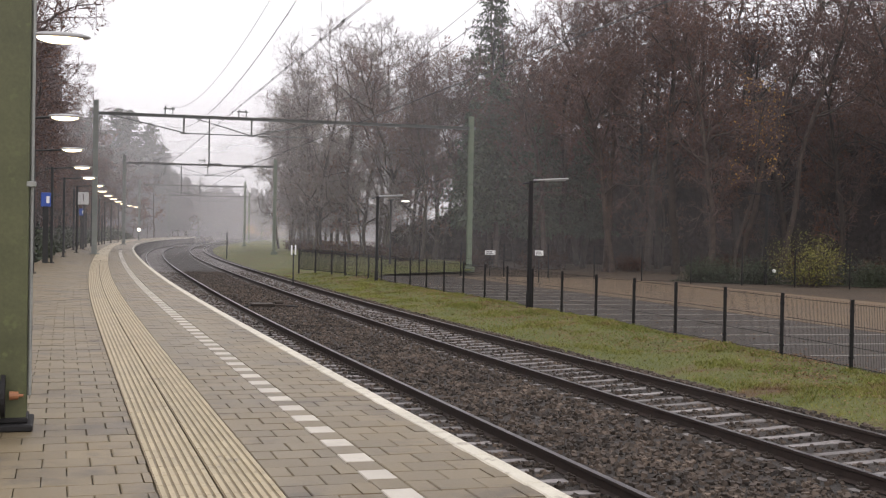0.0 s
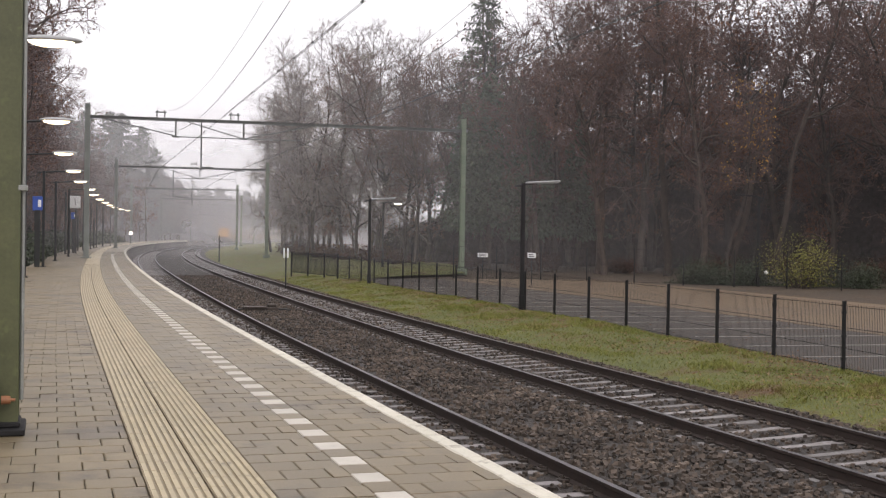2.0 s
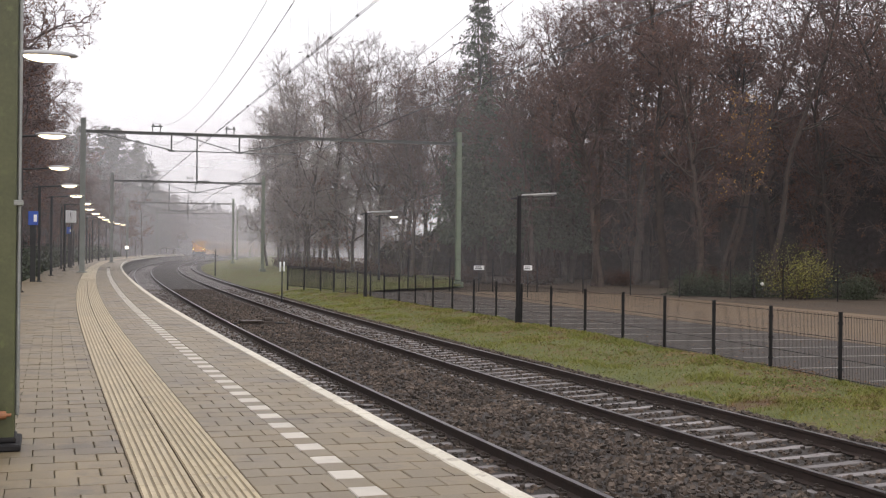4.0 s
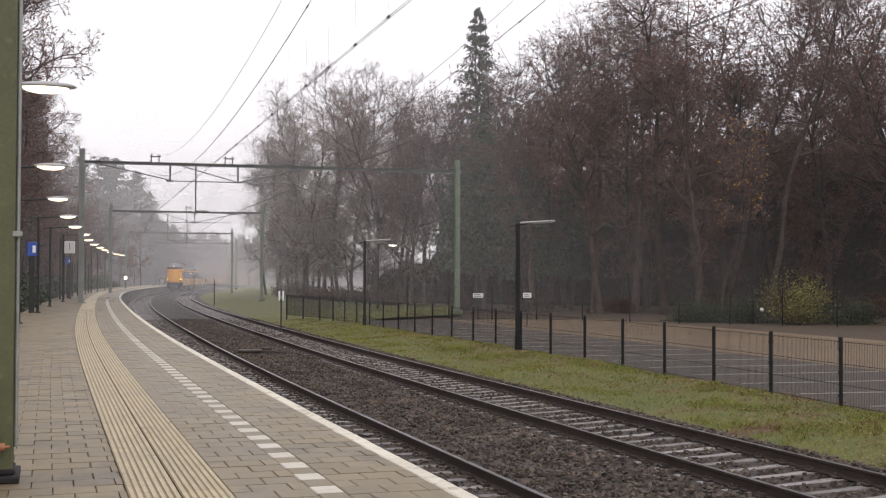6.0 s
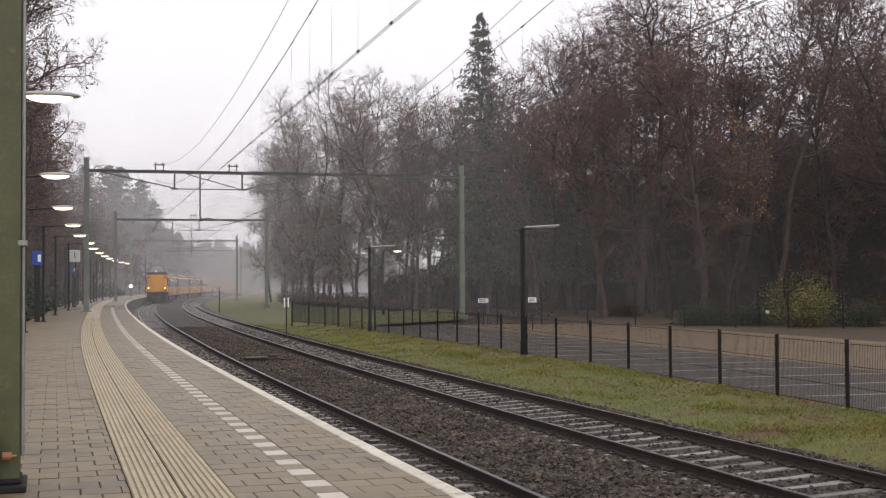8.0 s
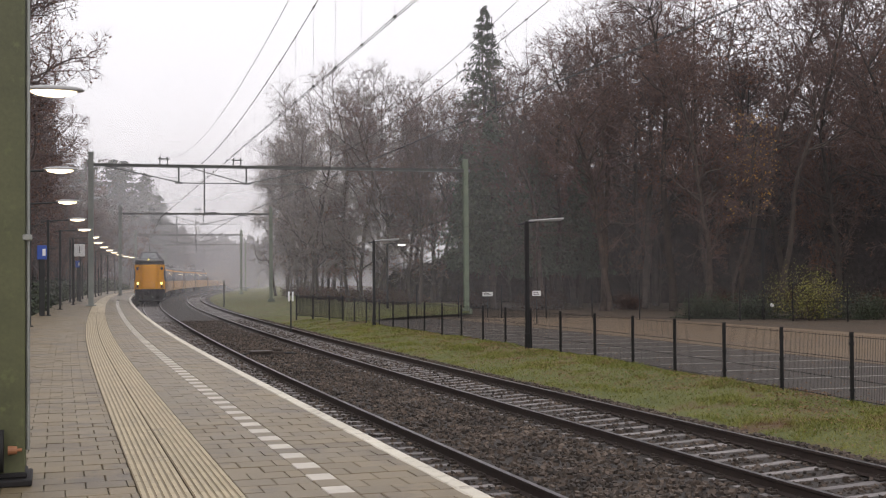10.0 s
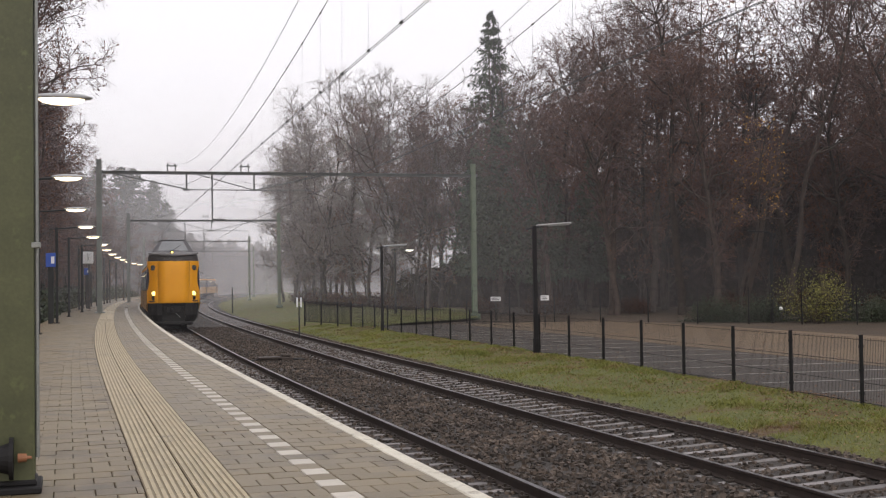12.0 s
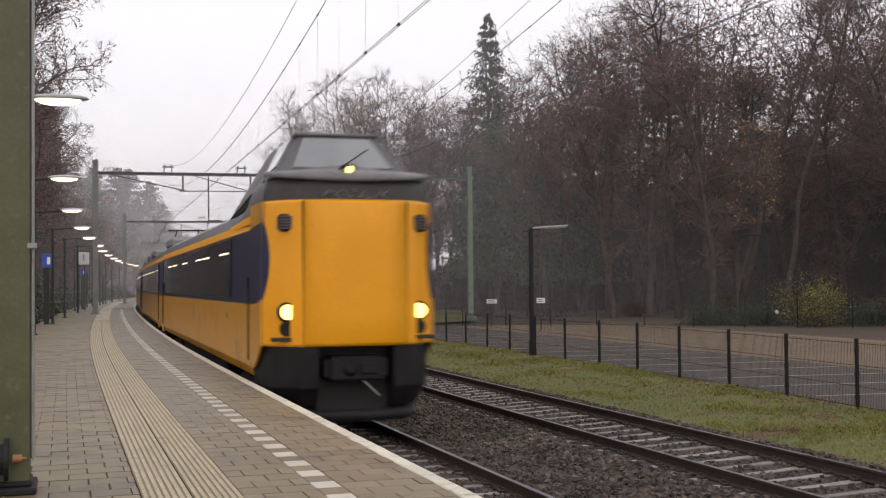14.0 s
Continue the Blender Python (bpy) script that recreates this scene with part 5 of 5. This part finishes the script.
def build_train():
    cars = []
    pane = window_pane(1.93, 1.12)
    # glowing strips laid on the panes stand in for lamps seen through them
    bm = bmesh.new()
    box(bm, -0.012, -0.75, -0.018, 0.012, 0.75, 0.018, 0.005)
    streak_mesh = mesh_of("interior_light", bm, "cabin_glow")
    bm = bmesh.new()
    box(bm, -0.03, -0.42, -1.3, 0.012, 0.42, -0.06, 0.015)
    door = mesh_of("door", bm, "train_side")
    bm = bmesh.new()
    box(bm, -0.03, -0.42, -0.05, 0.01, 0.42, 1.1, 0.015)
    door_top = mesh_of("door_window", bm, "train_blue")
    bm = bmesh.new()
    rod(bm, (0, 0, -0.7), (0, 0, 0.7), 0.02, sides=6)
    grip = mesh_of("handrail", bm, "train_dark")
    bm = bmesh.new()
    box(bm, -1.1, -1.6, 0.25, 1.1, 1.6, 0.75, 0.06)
    for y in (-1.25, 1.25):
        for x in (-0.75, 0.75):
            rod(bm, (x - 0.06, y, 0.44), (x + 0.06, y, 0.44), 0.43, sides=20)
    bogie = mesh_of("bogie", bm, "train_dark")
    bm = bmesh.new()
    box(bm, -1.18, -5.5, 0.32, 1.18, 5.5, 0.95, 0.05)
    under = mesh_of("underframe", bm, "train_dark")
    bm = bmesh.new()
    box(bm, -0.95, -1.5, 3.95, 0.95, 1.5, 4.42, 0.14)
    unit_mesh = mesh_of("roof_unit", bm, "train_roof")
    for k in range(7):
        lead = k in (0,)
        car = thing("train_car", "yellow and blue passenger train carriage with dark windows" if not lead else "leading train car with a flat yellow nose and raised driver's cab", "train", group="train")
        y0 = -11.2 if lead else -13.1
        car_shell(car, y0, 13.1)
        for y in (-9.0, 9.0):
            part("bogie", bogie, None, car, at=pose(0, y, 0))
        part("underframe", under, None, car)
        for side in (-1, 1):
            for i in range(11):
                y = -9.2 + i * 1.95
                if lead and i == 0:
                    continue
                part("window", pane, None, car, at=pose(side * 1.386, y, 2.8, 0, -side * 1.6, 0))
                if (i * 7 + k * 3 + side) % 5 < 3:
                    part("interior_light", streak_mesh, None, car, at=pose(side * 1.376, y + 0.1 * ((i * 3) % 4 - 1.5), 3.1))
            for y in ((-10.6, 12.0) if not lead else (12.0,)):
                at = pose(side * 1.39, y, 2.2, 0, 0, 0 if side > 0 else 180)
                part("door_window", door_top, None, part("door", door, None, car, at=at))
            for y in (-11.15, 11.4):
                part("handrail", grip, None, car, at=pose(side * 1.43, y, 1.9))
        if not lead:
            for y in (-8.5, 8.5):
                part("roof_unit", unit_mesh, None, car, at=pose(0, y, 0))
        if k == 1:
            bm = bmesh.new()
            for x in (-0.55, 0.55):
                rod(bm, (x, -6.5, 4.2), (x * 0.9, -4.9, 4.5), 0.03, sides=6)
                rod(bm, (x * 0.9, -4.9, 4.5), (x * 0.8, -6.3, 4.82), 0.025, sides=6)
                rod(bm, (x, -6.6, 4.0), (x, -6.6, 4.25), 0.06, sides=8)
            rod(bm, (-0.5, -4.9, 4.5), (0.5, -4.9, 4.5), 0.03, sides=6)
            for y in (-6.3, -6.0):
                rod(bm, (-0.8, y, 4.84), (0.8, y, 4.84), 0.03, sides=6)
            part("pantograph", bm, "train_dark", car)
        # gangway between the carriages
        bm = bmesh.new()
        box(bm, -1.0, 13.1, 0.9, 1.0, 13.85, 3.8, 0.05)
        part("gangway", bm, "rubber", car)
        cars.append(car)
    build_cab(cars[0])
    return cars


def build_cab(car):
    """The nose: flat yellow front, dark brow, raised cab with its windscreen, skirt and coupler."""
    def nose_y(x, z):
        return -13.3 + 0.75 * (abs(x) / 1.39) ** 3.2 + 0.02 * max(0, z - 2.6)

    # side walls from the shell to the nose, as a loft
    xs = [-1.39, -1.36, -1.25, -1.05, -0.84, -0.4, 0, 0.4, 0.84, 1.05, 1.25, 1.36, 1.39]
    zs = [1.5, 1.56, 2.0, 2.6, 3.2, 3.74, 3.8]

    def patch(name, x_lo, x_hi, mat, label="", out=0.0):
        cols = [x for x in xs if x_lo - 1e-6 <= x <= x_hi + 1e-6]
        verts = []
        for z in zs:
            inset = 0.02 if z in (1.5, 3.8) else 0
            for x in cols:
                narrow = 1 - 0.028 * max(0, (z - 2.2) / 1.6)
                verts.append((x * narrow, nose_y(x, z) - out + inset, z))
        n = len(cols)
        faces = [[i * n + j, i * n + j + 1, (i + 1) * n + j + 1, (i + 1) * n + j] for i in range(len(zs) - 1) for j in range(n - 1)]
        me = from_arrays(name, verts, faces, mat, True)
        ob = part(name, me, None, car, label)
        mod = ob.modifiers.new("thick", "SOLIDIFY")
        mod.thickness, mod.offset = 0.04, -1
        return ob

    patch("nose_panel", -0.84, 0.84, "train_yellow", "flat yellow nose panel", 0.012)
    # rounded corners, with the bulging front edge of the blue band
    for side in (-1, 1):
        rows = np.linspace(1.5, 3.8, 47)
        verts, faces, mi = [], [], []
        for z in rows:
            narrow = 1 - 0.028 * max(0, (z - 2.2) / 1.6)
            mid = (float(z) - 2.85) / 0.62
            e = min(1.387, 1.305 + 0.085 * mid * mid)
            cols = [0.84 + (e - 0.84) * k / 12 for k in range(12)] + [e + (1.39 - e) * k / 10 for k in range(11)]
            verts += [(side * x * narrow, nose_y(x, float(z)), float(z)) for x in cols]
        for i in range(46):
            for j in range(22):
                f = [i * 23 + j, i * 23 + j + 1, i * 23 + j + 24, i * 23 + j + 23]
                faces.append(f if side > 0 else f[::-1])
                mi.append(1 if j >= 12 and abs(float(rows[i]) + 0.025 - 2.85) < 0.615 else 0)
        ob = part("corner_panel", from_arrays("corner_panel", verts, faces, ["train_yellow", "train_blue"], True, mi), None, car)
        mod = ob.modifiers.new("thick", "SOLIDIFY")
        mod.thickness, mod.offset = 0.04, -1
    # panel seams
    for x in (-0.845, 0.845):
        bm = bmesh.new()
        box(bm, x * 0.99 - 0.007, nose_y(x, 2) - 0.004, 1.52, x * 0.99 + 0.007, nose_y(x, 2) + 0.05, 3.78)
        part("seam", bm, "train_dark", car)
    # flanks, with the rounded front end of the blue band
    for side in (-1, 1):
        ys = np.linspace(-12.55, -11.2, 24)
        fl_z = np.linspace(1.1, 3.8, 28)
        verts, faces, idx = [], [], []
        for y in ys:
            low = 1.1 + 0.4 * min(1, max(0, (-11.7 - y) / 0.85)) ** 1.3
            fore = (-11.2 - float(y)) / 1.35
            lo_b, hi_b = 2.15 + 0.08 * fore ** 3, 3.42 + 0.05 * fore
            for zz in [low + (lo_b - low) * k / 6 for k in range(6)] + [lo_b + (hi_b - lo_b) * k / 16 for k in range(16)] + [hi_b + (3.8 - hi_b) * k / 5 for k in range(6)]:
                w = 1.39 * (1 - 0.028 * max(0, (zz - 2.2) / 1.6))
                verts.append((side * w, float(y), zz))
        n = len(fl_z)
        for i in range(len(ys) - 1):
            for j in range(n - 1):
                f = [i * n + j, i * n + j + 1, (i + 1) * n + j + 1, (i + 1) * n + j]
                faces.append(f if side > 0 else f[::-1])
                idx.append(1 if 6 <= j < 22 else 0)
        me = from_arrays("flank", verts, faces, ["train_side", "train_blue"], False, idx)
        ob = part("flank", me, None, car)
        mod = ob.modifiers.new("thick", "SOLIDIFY")
        mod.thickness, mod.offset = 0.04, -1
        # side window of the nose
        bm = bmesh.new()
        box(bm, side * 1.365 - 0.02, -12.25, 2.5, side * 1.365 + 0.02, -11.3, 3.15, 0.015)
        part("side_window", bm, "glass_dark", car)
    # brow above the yellow front: lower dark band, ledge, slope to the cab
    def slab(name, rings, mats, idx, label=""):
        verts, faces, mi = [], [], []
        n = len(rings[0])
        for r in rings:
            verts += r
        for i in range(len(rings) - 1):
            for j in range(n - 1):
                faces.append([i * n + j, i * n + j + 1, (i + 1) * n + j + 1, (i + 1) * n + j])
                mi.append(idx[i])
        return part(name, from_arrays(name, verts, faces, mats, True, mi), None, car, label)

    def arc(w, y, z, bow, drop=0.0):
        return [(w * a, y + bow * abs(a) ** 2.5, z - drop * abs(a) ** 2) for a in (-1, -0.92, -0.75, -0.5, -0.25, 0, 0.25, 0.5, 0.75, 0.92, 1)]

    brow = slab("brow", [arc(1.345, -13.27, 3.79, 0.74), arc(1.33, -13.25, 4.0, 0.74, 0.02), arc(1.32, -13.2, 4.16, 0.74, 0.05), arc(1.3, -12.95, 4.28, 0.7, 0.1), arc(1.24, -12.3, 4.42, 0.6, 0.2), arc(1.2, -11.6, 4.4, 0.3, 0.35), arc(1.25, -11.0, 4.2, 0.1, 0.5), arc(1.3, -10.9, 3.6, 0, 0.2)], ["brow_grey", "train_grey"], [0, 0, 1, 1, 1, 1, 0], "dark grey brow with worn paint")
    slab("visor_ledge", [arc(1.36, -13.3, 4.08, 0.72, -0.12), arc(1.37, -13.34, 4.12, 0.72, -0.12), arc(1.34, -13.1, 4.27, 0.7, -0.02), arc(1.2, -12.4, 4.36, 0.5, 0.05)], ["ledge_grey"], [0, 0, 0], "worn pale grey ledge under the windscreen")
    # roof shoulders that rise from the roof to the brow
    for side in (-1, 1):
        verts, faces, mi = [], [], []
        for y in np.linspace(-12.5, -7.6, 22):
            u = min(1.0, max(0.0, (float(y) + 11.2) / 3.4))
            u = u * u * (3 - 2 * u)
            for (x0, z0), (x1, z1) in (((1.372, 3.52), (1.322, 3.52)), ((1.368, 3.66), (1.312, 3.62)), ((1.352, 3.82), (1.17, 3.83)), ((1.33, 4.0), (1.02, 3.93)), ((1.29, 4.14), (0.85, 4.005)), ((1.0, 4.3), (0.4, 4.085))):
                verts.append((side * (x0 + (x1 - x0) * u), float(y), z0 + (z1 - z0) * u))
        for i in range(21):
            for j in range(5):
                f = [i * 6 + j, i * 6 + j + 1, i * 6 + j + 7, i * 6 + j + 6]
                faces.append(f if side > 0 else f[::-1])
                mi.append(0 if j < 1 else 1)
        part("roof_shoulder", from_arrays("roof_shoulder", verts, faces, ["train_yellow", "train_grey"], True, mi), None, car)
    # raised driver's cab
    base = [(-1.16, -12.3, 4.28), (1.16, -12.3, 4.28), (1.22, -9.6, 4.05), (-1.22, -9.6, 4.05)]
    top = [(-0.7, -11.6, 5.0), (0.7, -11.6, 5.0), (0.78, -9.6, 4.95), (-0.78, -9.6, 4.95)]
    bm = bmesh.new()
    rings = []
    for y0, w0, z0, y1, w1, z1 in ((-12.3, 1.16, 4.28, -11.6, 0.7, 5.0), (-9.6, 1.22, 4.05, -9.6, 0.78, 4.95), (-7.6, 1.2, 3.9, -7.6, 0.8, 4.66), (-5.4, 1.1, 3.85, -5.4, 0.74, 4.3), (-3.6, 0.9, 3.85, -3.6, 0.6, 4.06)):
        rings.append([bm.verts.new(v) for v in ((-w0, y0, z0), (w0, y0, z0), (w1, y1, z1), (-w1, y1, z1))])
    for r, q in zip(rings, rings[1:]):
        for i in range(4):
            bm.faces.new((r[i], r[(i + 1) % 4], q[(i + 1) % 4], q[i]))
    bm.faces.new(rings[0][::-1])
    bm.faces.new(rings[-1])
    bmesh.ops.recalc_face_normals(bm, faces=bm.faces)
    bmesh.ops.bevel(bm, geom=list(bm.edges), offset=0.06, segments=2, affect="EDGES")
    part("cab_hood", bm, "train_grey", car, "raised grey driver's cab")

    def glazed(name, corners, mat, out):
        c = [Vector(v) for v in corners]
        nrm = (c[1] - c[0]).cross(c[3] - c[0]).normalized() * out
        bm = bmesh.new()
        f = bm.faces.new([bm.verts.new(v + nrm) for v in c])
        g = bmesh.ops.extrude_face_region(bm, geom=[f])
        bmesh.ops.translate(bm, vec=-nrm * 1.6, verts=[v for v in g["geom"] if isinstance(v, bmesh.types.BMVert)])
        bmesh.ops.recalc_face_normals(bm, faces=bm.faces)
        return part(name, bm, mat, car)

    def lerp(a, b, u):
        return tuple(p + (q - p) * u for p, q in zip(a, b))

    def inner(c, u0, u1, v0, v1):
        return [lerp(lerp(c[0], c[1], u), lerp(c[3], c[2], u), v) for u, v in ((u0, v0), (u1, v0), (u1, v1), (u0, v1))]

    front = [base[0], base[1], top[1], top[0]]
    glazed("windscreen", inner(front, 0.12, 0.88, 0.14, 0.9), "cab_glass", 0.02)
    glazed("cab_side_window", inner([base[1], base[2], top[2], top[1]], 0.06, 0.5, 0.2, 0.88), "cab_glass", 0.02)
    glazed("cab_side_window", inner([base[3], base[0], top[0], top[3]], 0.5, 0.94, 0.2, 0.88), "cab_glass", 0.02)
    bm = bmesh.new()
    rod(bm, (-0.1, -12.42, 4.36), (0.45, -12.05, 4.72), 0.014, sides=6)
    part("wiper", bm, "rubber", car)
    bm = bmesh.new()
    box(bm, -0.72, -11.68, 4.96, 0.72, -11.4, 5.035, 0.03)
    part("visor", bm, "train_grey", car)
    # lamps
    for x in (-1.06, 1.06):
        y = nose_y(x, 2)
        bm = bmesh.new()
        rod(bm, (x, y + 0.05, 2.04), (x, y - 0.035, 2.04), 0.165, 0.15, 24)
        part("lamp_bezel", bm, "train_dark", car)
        bm = bmesh.new()
        rod(bm, (x, y, 2.04), (x, y - 0.05, 2.04), 0.13, 0.115, 24)
        part("headlight", bm, "headlight", car, "lit warm headlight")
        bm = bmesh.new()
        rod(bm, (x, y + 0.05, 1.78), (x, y - 0.03, 1.78), 0.125, 0.115, 24)
        part("tail_lamp", bm, "train_dark", car, "dark unlit tail lamp")
        bm = bmesh.new()
        box(bm, x - 0.26, y - 0.05, 1.585, x + 0.24, y + 0.1, 1.645, 0.012)
        part("step", bm, "rubber", car)
        bm = bmesh.new()
        box(bm, x - 0.155, y - 0.02, 3.3, x + 0.155, y + 0.06, 3.58, 0.05)
        vent = part("vent", bm, "rubber", car, "black louvred vent")
        for k in range(5):
            bm = bmesh.new()
            box(bm, x - 0.12, y - 0.035, 3.345 + 0.046 * k, x + 0.12, y - 0.018, 3.362 + 0.046 * k)
            part("louvre", bm, "train_grey", vent)
    bm = bmesh.new()
    box(bm, -0.19, -13.14, 4.17, 0.01, -12.8, 4.37, 0.03)
    part("lamp_bezel", bm, "train_dark", car)
    bm = bmesh.new()
    box(bm, -0.165, -13.16, 4.2, -0.015, -13.1, 4.345, 0.04)
    part("top_headlight", bm, "headlight", car, "lit upper headlight")
    # worn lettering on the dark brow
    bm = bmesh.new()
    scuffs = random.Random(9)
    for k in range(17):
        x, z, w = -0.52 + 0.062 * k + scuffs.uniform(-0.02, 0.02), scuffs.uniform(3.83, 3.97), scuffs.uniform(0.05, 0.14)
        box(bm, -w / 2, -0.01, -0.008, w / 2, 0.01, 0.008, 0, m=pose(x, -13.273, z, 0, scuffs.uniform(-60, 60), 0))
    part("lettering_bar", bm, "ledge_grey", car)
    # skirt with the coupler opening
    for side in (-1, 1):
        bm = bmesh.new()
        pts = [(0.6, -13.2), (0.9, -13.17), (1.12, -12.96), (1.27, -12.72), (1.35, -12.35), (1.36, -11.2), (0.6, -11.2)]
        levels = [(0.36, 0.62, 0.5), (0.55, 0.84, 0.28), (0.85, 0.985, 0.06), (1.5, 1.0, 0.02)]
        rings = []
        for z, shrink, back in levels:
            rings.append([bm.verts.new((side * (0.6 + (x - 0.6) * shrink if z > 0.5 else 0.55 + (x - 0.6) * shrink), min(y + back, -11.2), z)) for x, y in pts])
        n = len(pts)
        for lo, hi in zip(rings, rings[1:]):
            for i in range(n):
                bm.faces.new((lo[i], lo[(i + 1) % n], hi[(i + 1) % n], hi[i]))
        bm.faces.new(rings[0])
        bm.faces.new(rings[-1])
        bmesh.ops.recalc_face_normals(bm, faces=bm.faces)
        bmesh.ops.bevel(bm, geom=list(bm.edges), offset=0.012, segments=1, affect="EDGES")
        part("skirt", bm, "train_dark", car)
    bm = bmesh.new()
    box(bm, -0.66, -12.7, 0.45, 0.66, -12.5, 1.5)
    part("bulkhead", bm, "rubber", car)
    bow = np.array([[(-0.95 * math.cos(math.pi * i / 12), -12.75 - 0.35 * math.sin(math.pi * i / 12), 0.4) for i in range(13)]])
    v, f = tubes(bow, np.array([0.1]), np.array([0.1]), 8)
    part("rail_guard", from_arrays("rail_guard", v, f, "train_dark", True), None, car)
    bm = bmesh.new()
    box(bm, -0.42, -13.22, 0.95, 0.42, -12.6, 1.34, 0.04)
    box(bm, -0.52, -13.1, 1.0, -0.4, -12.6, 1.3, 0.02)
    box(bm, 0.4, -13.1, 1.0, 0.52, -12.6, 1.3, 0.02)
    coupler = part("coupler", bm, "train_dark", car, "grey steel coupler")
    bm = bmesh.new()
    rod(bm, (-0.12, -13.2, 1.14), (-0.12, -13.32, 1.14), 0.13, 0.05, 14)
    box(bm, 0.05, -13.26, 1.06, 0.3, -13.2, 1.24, 0.02)
    part("coupler_cone", bm, "train_dark", coupler)
    bm = bmesh.new()
    rod(bm, (0.1, -13.2, 0.95), (0.34, -13.22, 0.72), 0.018, sides=6)
    part("hose", bm, "galvanised", coupler)


CARS = build_train()

def motions():
    rows_t = [0.25 * i for i in range(57)]
    for k, car in enumerate(CARS):
        rows = []
        for t in rows_t:
            s = 18.6 + 24.65 * (14.0 - t) + k * 26.9 + 13.3
            a, b = along(s - 9.0, TRACK_1 - 0.15, RAIL), along(s + 9.0, TRACK_1 - 0.17, RAIL)
            m = (a + b) / 2
            rows.append((t, pose(m.x, m.y, m.z, 0, 0, -math.degrees(math.atan2(b.x - a.x, b.y - a.y)))))
        walk(car, rows)


motions()
